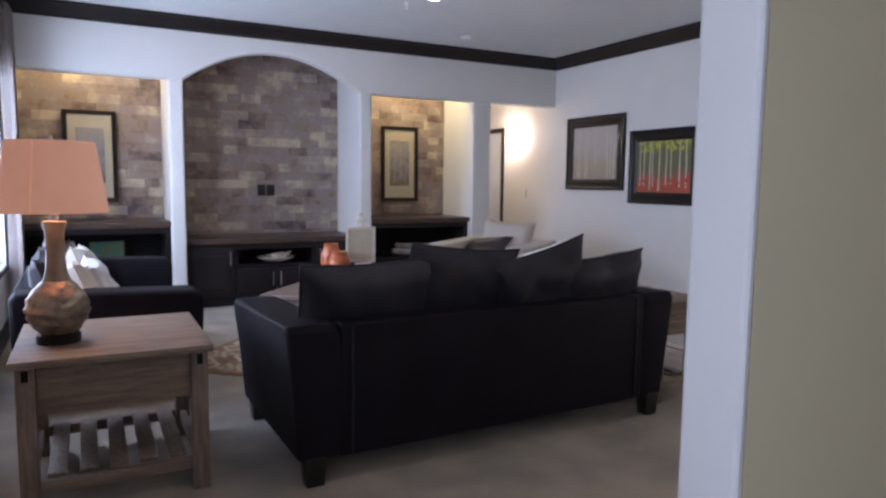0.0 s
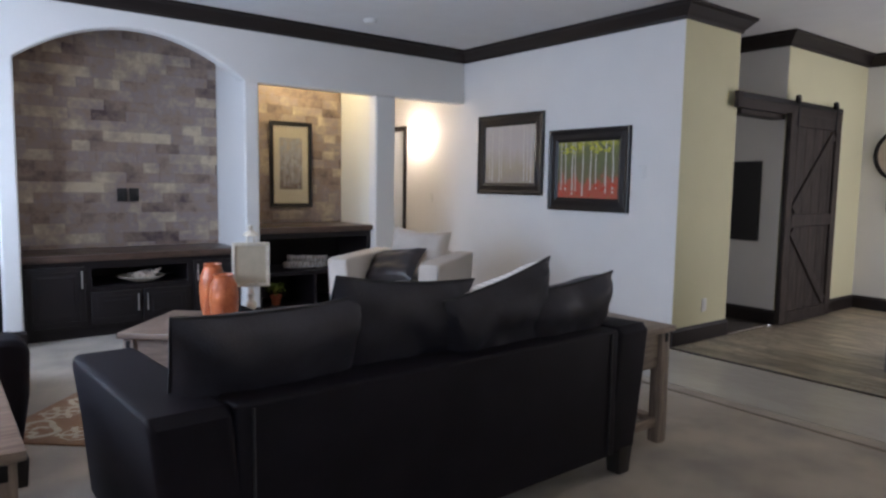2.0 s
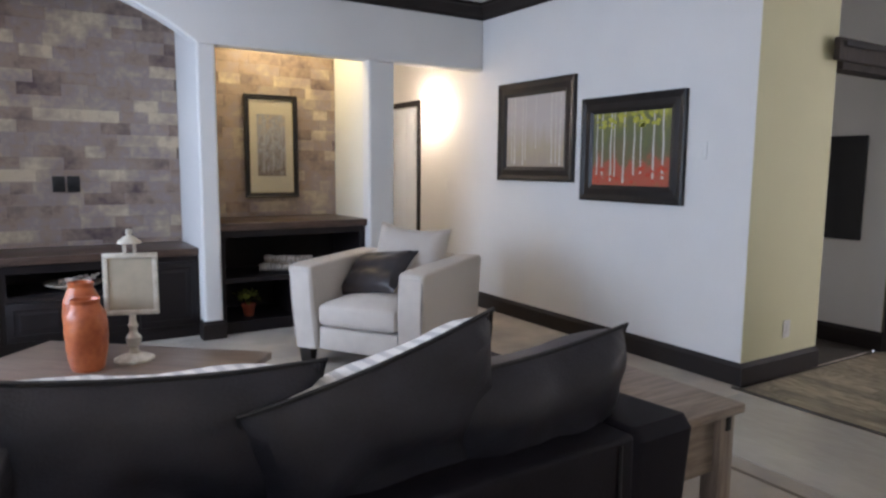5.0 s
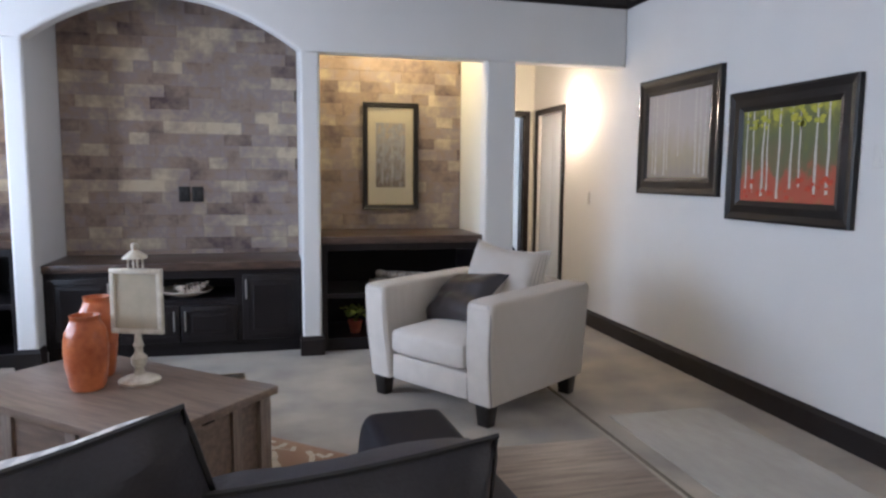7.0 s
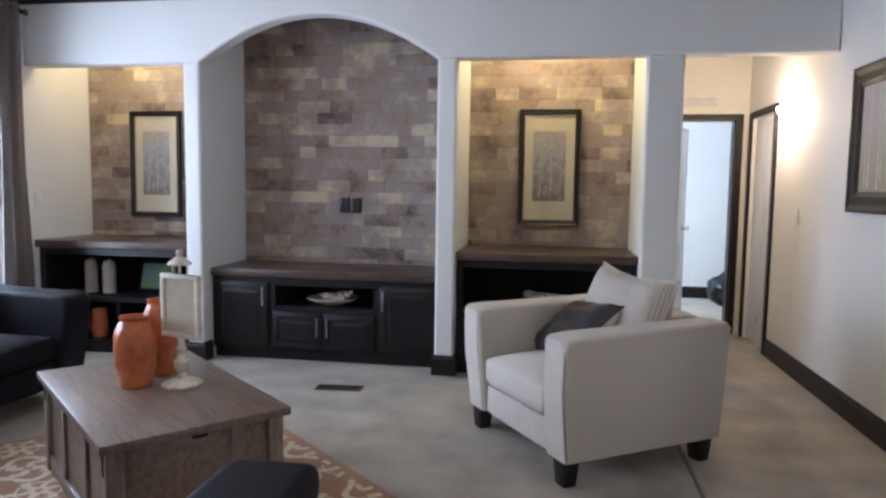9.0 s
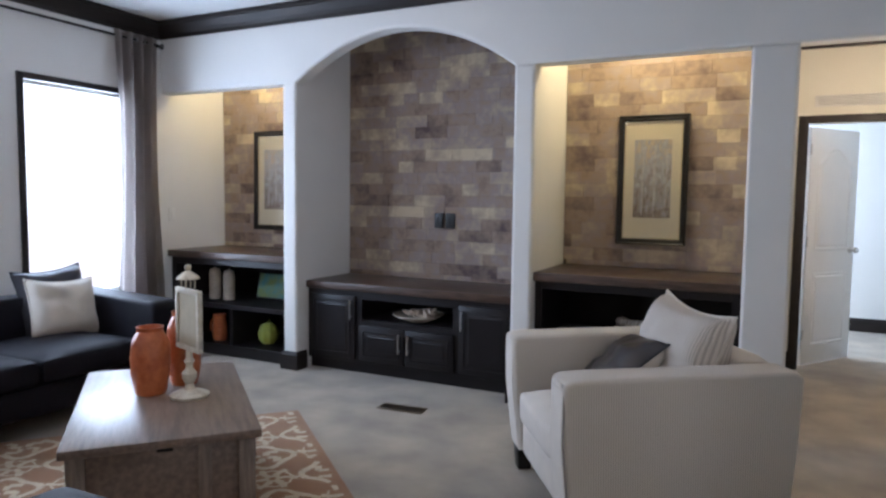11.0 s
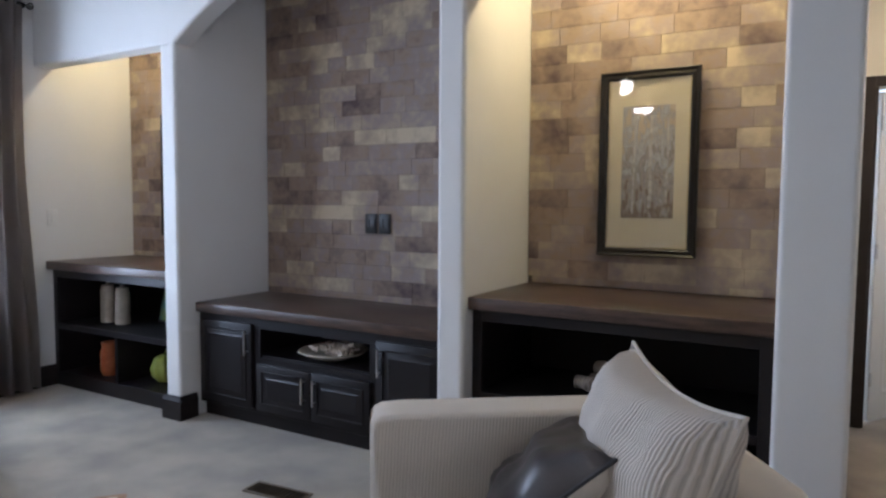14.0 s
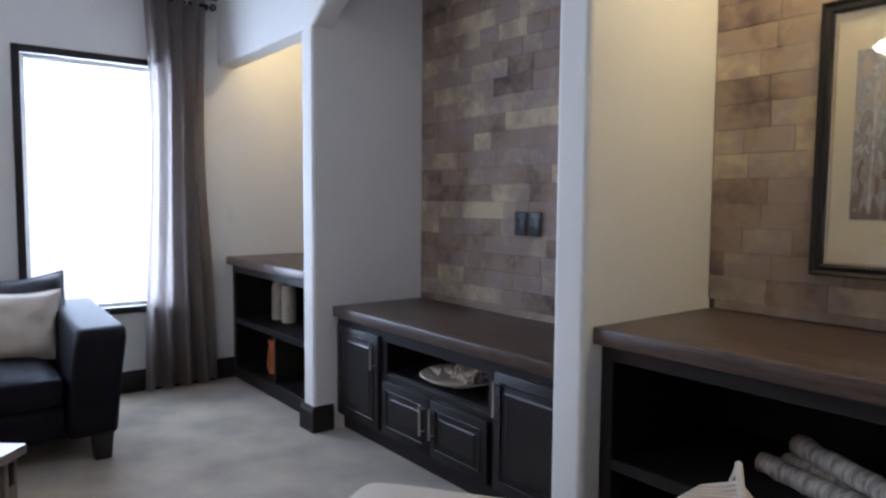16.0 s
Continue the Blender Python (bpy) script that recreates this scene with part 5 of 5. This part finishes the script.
def armchair():
    ob = thing("armchair", "cream upholstered armchair with ribbed sides and black legs", "armchair", ARMCHAIR)
    w, d, h, base = 1.04, 1.00, 0.73, 0.125
    hl, arm = w / 2, 0.18
    side = [(d / 2 - 0.02, base), (d / 2, h * 0.6), (d / 2, h - 0.025), (d / 2 - 0.03, h), (-d / 2 + 0.10, h - 0.012), (-d / 2 + 0.03, h - 0.018), (-d / 2 + 0.008, h - 0.03), (-d / 2 + 0.002, h - 0.055), (-d / 2 + 0.012, h * 0.55), (-d / 2 + 0.045, base)]
    x0, x1, flare = hl - arm - 0.03, hl - 0.02, 0.025
    for s in (1, -1):
        part("arm", moved(padded(side, x0, x1, flare, 0.028), Matrix.Diagonal((s, 1, 1, 1))), RIBBED_SIDE, ob)
        bm = bmesh.new()
        rows = []
        for k in range(13):
            f = k / 12
            z = base + 0.006 + (h - 0.04 - base) * f
            y = -d / 2 + 0.041 - 0.033 * min(1.0, f * 1.8) - 0.006 * f
            pull = 0.022 * max(0.0, (f - 0.85) / 0.15) ** 2
            out = flare * ((z - base) / (h - base)) ** 1.6
            rows.append([bm.verts.new((x + out, y + dy, z)) for x, dy in ((x0 + 0.012 + pull, 0.012), (x0 + 0.02 + pull, 0.0), (x1 - 0.02 - pull, 0.0), (x1 - 0.012 - pull, 0.012))])
        for a, b in zip(rows, rows[1:]):
            for q in range(3):
                bm.faces.new((a[q], a[q + 1], b[q + 1], b[q]))
        line = [(s * v[3].co.x, v[3].co.y - 0.006, v[3].co.z) for v in rows]
        part("arm_front", moved(bm, Matrix.Diagonal((s, 1, 1, 1))), CHAIR, ob)
        part("piping", tube(line, 0.0045, 6), SEAM_GREY, ob)
    inner = hl - arm - 0.03
    part("back", soft_box(-inner - 0.02, d / 2 - 0.22, base, inner + 0.02, d / 2 - 0.006, h + 0.012, 0.05), CHAIR, ob)
    part("seat_base", soft_box(-inner + 0.003, -d / 2 + 0.05, base, inner - 0.003, d / 2 - 0.22, 0.29, 0.02), CHAIR, ob)
    part("seat_cushion", soft_box(-inner + 0.006, -d / 2 + 0.02, 0.29, inner - 0.006, d / 2 - 0.22, 0.46, 0.05, 0.03), CHAIR, ob)
    for s in (-1, 1):
        for t in (-1, 1):
            x, y = s * (hl - 0.10), t * (d / 2 - 0.09)
            part("leg", box(x - 0.05, y - 0.045, 0, x + 0.05, y + 0.045, base + 0.015, 0.006, 2, (0.75, 0.75)), LEG, ob)


armchair()
cushion("cushion", "large cream ribbed cushion in the armchair", ARMCHAIR @ pose(0.06, 0.10, 0.465, -19, 4, 4), 0.56, 0.51, 0.24, RIBBED, RIBBED, CREAM_CUSHION, 0.05, 0.03, 11)
cushion("cushion", "small dark brown satin cushion in the armchair", ARMCHAIR @ pose(-0.11, -0.17, 0.485, -50, -8, -12), 0.56, 0.40, 0.17, mat("dark_brown_satin", (0.040, 0.033, 0.034), 0.35, vary=0.3, scale=8), CREAM_CUSHION, SOFA_SEAM, 0.08, 0.0, 12)


# ---- tables ----
TRUNK = pose(1.785, 4.94, 0, 0, 0, -41)


def trunk_table():
    ob = thing("coffee_table", "brown washed-oak trunk coffee table with iron corner straps", "coffee table", TRUNK)
    l, w, h = 1.20, 0.72, 0.48
    part("lid", box(-l / 2, -w / 2, h - 0.035, l / 2, w / 2, h, 0.005), WOOD_DARK, ob)
    part("body", box(-l / 2 + 0.045, -w / 2 + 0.045, 0.07, l / 2 - 0.045, w / 2 - 0.045, h - 0.036, 0.003), WOOD_DARK, ob)
    part("skirt", box(-l / 2 + 0.03, -w / 2 + 0.03, 0.02, l / 2 - 0.03, w / 2 - 0.03, 0.085, 0.004), WOOD_DARK, ob)
    for sx in (-1, 1):
        for sy in (-1, 1):
            x, y = sx * (l / 2 - 0.055), sy * (w / 2 - 0.055)
            part("corner_post", box(x - 0.032, y - 0.032, 0, x + 0.032, y + 0.032, h - 0.037, 0.004), WOOD_UP, ob)
            part("strap", box(x - 0.012, y + sy * 0.0325 - 0.003, h - 0.13, x + 0.012, y + sy * 0.0325 + 0.003, h - 0.05, 0.001), IRON, ob)
    for x in (-0.2, 0.2):
        for sy in (-1, 1):
            part("batten", box(x - 0.03, sy * (w / 2 - 0.038) - 0.008, 0.086, x + 0.03, sy * (w / 2 - 0.038) + 0.008, h - 0.037, 0.003), WOOD_UP, ob)
    for sx in (-1, 1):
        part("pull", box(sx * (l / 2 - 0.042) - 0.006, -0.03, h - 0.06, sx * (l / 2 - 0.042) + 0.006, 0.03, h - 0.045, 0.003), IRON, ob)
        part("batten", box(sx * (l / 2 - 0.038) - 0.008, 0.12, 0.086, sx * (l / 2 - 0.038) + 0.008, 0.17, h - 0.037, 0.003), WOOD_UP, ob)


trunk_table()


def vase(x, y, h, r, seed):
    ob = thing("vase", "orange glazed ceramic vase with a hammered relief", "vase", pose(x, y, 0.481), group="orange vases")
    prof = [(0.0, 0.0), (r * 0.72, 0.0), (r * 0.80, h * 0.04), (r * 0.95, h * 0.3), (r, h * 0.55), (r * 0.93, h * 0.78), (r * 0.72, h * 0.90), (r * 0.64, h * 0.94), (r * 0.70, h), (r * 0.62, h), (r * 0.56, h * 0.93), (r * 0.6, h * 0.85), (0.0, h * 0.82)]
    fine = []
    for (r0, z0), (r1, z1) in zip(prof, prof[1:]):
        for k in range(4):
            fine.append((r0 + (r1 - r0) * k / 4, z0 + (z1 - z0) * k / 4))
    fine.append(prof[-1])
    bm = lathe(fine, 48)
    for v in bm.verts:
        if h * 0.05 < v.co.z < h * 0.88 and math.hypot(v.co.x, v.co.y) > r * 0.7:
            a = math.atan2(v.co.y, v.co.x)
            k = 1 + 0.035 * math.sin(a * 7 + 3 * math.sin(v.co.z * 40 + seed)) * math.cos(v.co.z * 60 + seed)
            v.co.x *= k
            v.co.y *= k
    part("body", bm, ORANGE, ob)


vase(1.69, 4.95, 0.315, 0.088, 0)
vase(1.69, 5.15, 0.36, 0.082, 2)


def sign_holder():
    ob = thing("sign_holder", "worn white lantern-topped sign stand with a blank linen board", "sign holder", pose(1.885, 5.0, 0.481, 0, 0, -18))
    part("stem", lathe([(0.0, 0.0), (0.085, 0.0), (0.088, 0.012), (0.06, 0.025), (0.025, 0.035), (0.018, 0.06), (0.032, 0.085), (0.034, 0.11), (0.018, 0.13), (0.016, 0.15), (0.024, 0.165), (0.016, 0.18), (0.014, 0.215), (0.0, 0.215)], 28), WHITE_WORN, ob)
    w, z0, z1 = 0.116, 0.215, 0.50
    for n, a in (("frame_bar", (-w, z0, w, z0 + 0.022)), ("frame_bar", (-w, z1 - 0.022, w, z1)), ("frame_bar", (-w, z0 + 0.022, -w + 0.022, z1 - 0.022)), ("frame_bar", (w - 0.022, z0 + 0.022, w, z1 - 0.022))):
        part(n, box(a[0], -0.012, a[1], a[2], 0.012, a[3], 0.004), WHITE_WORN, ob)
    part("board", box(-w + 0.02, -0.004, z0 + 0.02, w - 0.02, 0.006, z1 - 0.02), LINEN, ob)
    for k in range(4):
        a = math.pi / 4 + k * math.pi / 2
        part("lantern_post", tube([(0.03 * math.cos(a), 0.03 * math.sin(a), z1), (0.03 * math.cos(a), 0.03 * math.sin(a), z1 + 0.045)], 0.004, 6), WHITE_WORN, ob)
    part("lantern_roof", lathe([(0.0, z1 + 0.045), (0.052, z1 + 0.045), (0.05, z1 + 0.053), (0.022, z1 + 0.075), (0.010, z1 + 0.082), (0.016, z1 + 0.095), (0.013, z1 + 0.108), (0.0, z1 + 0.112)], 20), WHITE_WORN, ob)


sign_holder()


def end_table(m, l, w, h, label):
    """A drawer over an open shelf of slats."""
    ob = thing("end_table", label, "end table", m, group="end tables")
    part("top", box(-l / 2, -w / 2, h - 0.03, l / 2, w / 2, h, 0.004), WOOD, ob)
    part("drawer_front", box(-l / 2 + 0.09, -w / 2 + 0.045, h - 0.225, l / 2 - 0.09, -w / 2 + 0.065, h - 0.031, 0.003), WOOD, ob)
    part("drawer_box", box(-l / 2 + 0.075, -w / 2 + 0.066, h - 0.225, l / 2 - 0.075, w / 2 - 0.07, h - 0.031, 0.003), WOOD, ob)
    part("back_apron", box(-l / 2 + 0.09, w / 2 - 0.069, h - 0.29, l / 2 - 0.09, w / 2 - 0.045, h - 0.031, 0.003), WOOD, ob)
    for sx in (-1, 1):
        for sy in (-1, 1):
            x, y = sx * (l / 2 - 0.055), sy * (w / 2 - 0.055)
            part("leg", box(x - 0.034, y - 0.034, 0, x + 0.034, y + 0.034, h - 0.031, 0.004, 2), WOOD_UP, ob)
            part("strap", box(x - 0.012, y + sy * 0.035 - 0.003, h - 0.085, x + 0.012, y + sy * 0.035 + 0.003, h - 0.04, 0.001), IRON, ob)
    for sy in (-1, 1):
        part("apron_rail", box(-l / 2 + 0.09, sy * (w / 2 - 0.055) - 0.015, 0.09, l / 2 - 0.09, sy * (w / 2 - 0.055) + 0.015, 0.14, 0.003), WOOD, ob)
    for sx in (-1, 1):
        part("side_rail", box(sx * (l / 2 - 0.055) - 0.015, -w / 2 + 0.09, 0.09, sx * (l / 2 - 0.055) + 0.015, w / 2 - 0.09, 0.14, 0.003), WOOD, ob)
    n = 5 if l > 0.6 else 3
    half = (l - 0.18) / n / 2 - 0.022
    for k in range(n):
        x = -l / 2 + 0.09 + (l - 0.18) * (k + 0.5) / n
        part("slat", box(x - half, -w / 2 + 0.072, 0.141, x + half, w / 2 - 0.072, 0.157, 0.003), WOOD_UP, ob)
    return ob


end_table(pose(0.06, 3.325, 0), 0.75, 0.79, 0.64, "grey-washed oak end table with slatted shelf, holding a lamp")
end_table(pose(3.195, 3.255, 0), 0.41, 0.70, 0.64, "grey-washed oak end table beside the long sofa")


def table_lamp():
    ob = thing("table_lamp", "bronze textured table lamp with a lit peach shade", "table lamp", pose(-0.15, 3.25, 0.641))
    part("foot", lathe([(0.0, 0.0), (0.085, 0.0), (0.085, 0.035), (0.07, 0.045), (0.0, 0.045)], 32), IRON, ob)
    prof = [(0.075, 0.045), (0.11, 0.09), (0.125, 0.14), (0.115, 0.19), (0.085, 0.235), (0.055, 0.265), (0.042, 0.30), (0.037, 0.36), (0.036, 0.46), (0.047, 0.515), (0.02, 0.52)]
    fine = [(a[0] + (b[0] - a[0]) * k / 5, a[1] + (b[1] - a[1]) * k / 5) for a, b in zip(prof, prof[1:]) for k in range(5)] + [prof[-1]]
    lower = [p for p in fine if p[1] <= 0.268]
    upper = [p for p in fine if p[1] >= 0.262]
    bm = lathe(lower, 64)
    for v in bm.verts:
        a = math.atan2(v.co.y, v.co.x)
        k = 1 + 0.034 * math.sin(v.co.z * 150 + 2.2 * math.sin(a * 3) + 1.4 * math.sin(a * 5 + 1))
        v.co.x *= k
        v.co.y *= k
    part("body", bm, BRONZE, ob, "mottled bronze body with wavy ribs")
    part("neck", lathe(upper, 40), PEWTER, ob)
    part("socket", lathe([(0.0, 0.52), (0.018, 0.52), (0.018, 0.56), (0.0, 0.56)], 16), STEEL, ob)
    sh = lathe([(0.212, 0.555), (0.168, 0.85), (0.165, 0.85), (0.209, 0.555)], 48)
    bmesh.ops.delete(sh, geom=[f for f in sh.faces if len(f.verts) > 4], context="FACES")
    part("shade", sh, SHADE, ob)
    # Upright band shaped for the window's reflection on the shade.
    part("reflection_band", tube([(0.213 * math.cos(4.35), 0.213 * math.sin(4.35), 0.556), (0.169 * math.cos(4.35), 0.169 * math.sin(4.35), 0.849)], 0.006, 8), SHADE, ob)
    for k in range(3):
        a = k * 2.094
        part("spider", tube([(0, 0, 0.83), (0.167 * math.cos(a), 0.167 * math.sin(a), 0.84)], 0.003, 6), STEEL, ob)
    part("harp", tube([(0.0, 0, 0.56), (0.05, 0, 0.61), (0.05, 0, 0.76), (0.0, 0, 0.84)], 0.003, 6), STEEL, ob)
    part("finial", lathe([(0.0, 0.83), (0.010, 0.84), (0.012, 0.86), (0.006, 0.875), (0.0, 0.877)], 12), STEEL, ob)


table_lamp()


# ---- rug ----
def rug():
    ob = thing("area_rug", "rust-orange rug with a cream medallion and lattice pattern", "rug", TRUNK)
    x0, x1, y0, y1 = -1.06, 1.20, -0.86, 0.81
    part("rug_field", box(x0, y0, 0.0005, x1, y1, 0.010, 0.003), RUG, ob)
    bm = bmesh.new()
    rnd = random.Random(6)
    cell = 0.30
    nx, ny = int((x1 - x0) / cell), int((y1 - y0) / cell)
    cream = bmesh.new()
    def stroke(cx, cy, pts, w):
        for (ax, ay), (bx, by) in zip(pts, pts[1:]):
            dx, dy = bx - ax, by - ay
            l = math.hypot(dx, dy)
            px, py = -dy / l * w / 2, dx / l * w / 2
            j = [rnd.uniform(0.7, 1.25) for _ in range(2)]
            q = [(cx + ax + px * j[0], cy + ay + py * j[0]), (cx + bx + px * j[1], cy + by + py * j[1]), (cx + bx - px * j[1], cy + by - py * j[1]), (cx + ax - px * j[0], cy + ay - py * j[0])]
            if all(x0 + 0.02 < p[0] < x1 - 0.02 and y0 + 0.02 < p[1] < y1 - 0.02 for p in q):
                vs = [cream.verts.new((p[0], p[1], 0.0115 + rnd.uniform(0, 0.0008))) for p in q]
                cream.faces.new(vs)
    for i in range(nx + 1):
        for j in range(ny + 1):
            cx, cy = x0 + cell * (i + 0.5), y0 + cell * (j + 0.5)
            r = cell * 0.47
            if (i + j) % 2 == 0:
                ogee = [(r * math.cos(a) * (1 + 0.16 * math.cos(4 * a)), r * math.sin(a) * (1 + 0.16 * math.cos(4 * a))) for a in [2 * math.pi * k / 20 for k in range(21)]]
                stroke(cx, cy, ogee, 0.034)
                for s in range(4):
                    a = s * math.pi / 2 + math.pi / 4
                    stroke(cx, cy, [(0.02 * math.cos(a), 0.02 * math.sin(a)), (0.07 * math.cos(a + 0.5), 0.07 * math.sin(a + 0.5)), (0.10 * math.cos(a - 0.2), 0.10 * math.sin(a - 0.2))], 0.036)
            else:
                for s in range(6):
                    a = s * math.pi / 3 + 0.3
                    stroke(cx, cy, [(0.018 * math.cos(a), 0.018 * math.sin(a)), (0.07 * math.cos(a + 0.25), 0.07 * math.sin(a + 0.25)), (0.125 * math.cos(a), 0.125 * math.sin(a))], 0.034)
                stroke(cx, cy, [(0.10 * math.cos(a), 0.10 * math.sin(a)) for a in [2 * math.pi * k / 8 for k in range(9)]][::1], 0.012)
    pat = part("woven_pattern", cream, mat("cream_rug_pile", (0.70, 0.60, 0.44), 0.95, vary=0.2, scale=12, bump=0.8, fine=300), ob, smooth=False)
    pat["kind"] = "stuff"


rug()


# ---- floor planks and bricks ----
def planks():
    shared = mesh_of("plank", box(-0.0635, -0.60, -0.011, 0.0635, 0.60, 0.0, 0.0015, 1), PLANK)
    lam = thing("laminate_floor", "weathered grey-brown laminate planks", "floor", kind="structure")
    rnd = random.Random(11)
    x = 5.267 + 0.065
    while x < 8.95:
        y = 0.83 + rnd.uniform(-1.0, 0.0)
        while y < 4.15:
            ob = new("plank", shared)
            ob.parent = lam
            lo, hi = max(y, 0.822), min(y + 1.2, 4.16)
            ob.location = (x, (lo + hi) / 2, rnd.uniform(-0.0004, 0.0004))
            ob.scale = (1, max(0.02, hi - lo) / 1.2, 1)
            y += 1.203
        x += 0.1285


planks()


def bricks():
    wall = bpy.data.objects["wall_brick_backing"]
    rnd = random.Random(5)
    hgt = 0.0955
    kinds = {}
    def brick(w):
        key = round(w, 2)
        if key not in kinds:
            bm = box(-key / 2 + 0.0004, -0.016, -hgt / 2 + 0.0004, key / 2 - 0.0004, 0.0, hgt / 2 - 0.0004, 0.0013, 1)
            kinds[key] = mesh_of("brick", bm, BRICK)
        return kinds[key]
    for x0, x1, z0, z1 in ((WX + 0.002, 0.698, 0.918, 2.74), (0.837, 2.663, 0.724, 2.80), (2.812, 4.108, 0.918, 2.74)):
        row = int(math.floor(z0 / hgt))
        while row * hgt < z1:
            a = x0 - rnd.uniform(0.0, 0.16)
            while a < x1:
                w = rnd.choice((0.15, 0.19, 0.22, 0.25, 0.30, 0.36))
                lo, hi = max(a, x0), min(a + w, x1)
                b_lo, b_hi = max(row * hgt, z0), min((row + 1) * hgt, z1)
                if hi - lo > 0.03 and b_hi - b_lo > 0.02:
                    ob = new("brick", brick(round(hi - lo - 0.003, 2)))
                    ob.parent = wall
                    ob.location = ((lo + hi) / 2, BY + 0.001 - rnd.uniform(0, 0.0012), (b_lo + b_hi) / 2)
                    ob.scale = ((hi - lo) / max(0.02, round(hi - lo - 0.003, 2)), 1, (b_hi - b_lo) / hgt)
                a += w
            row += 1


bricks()
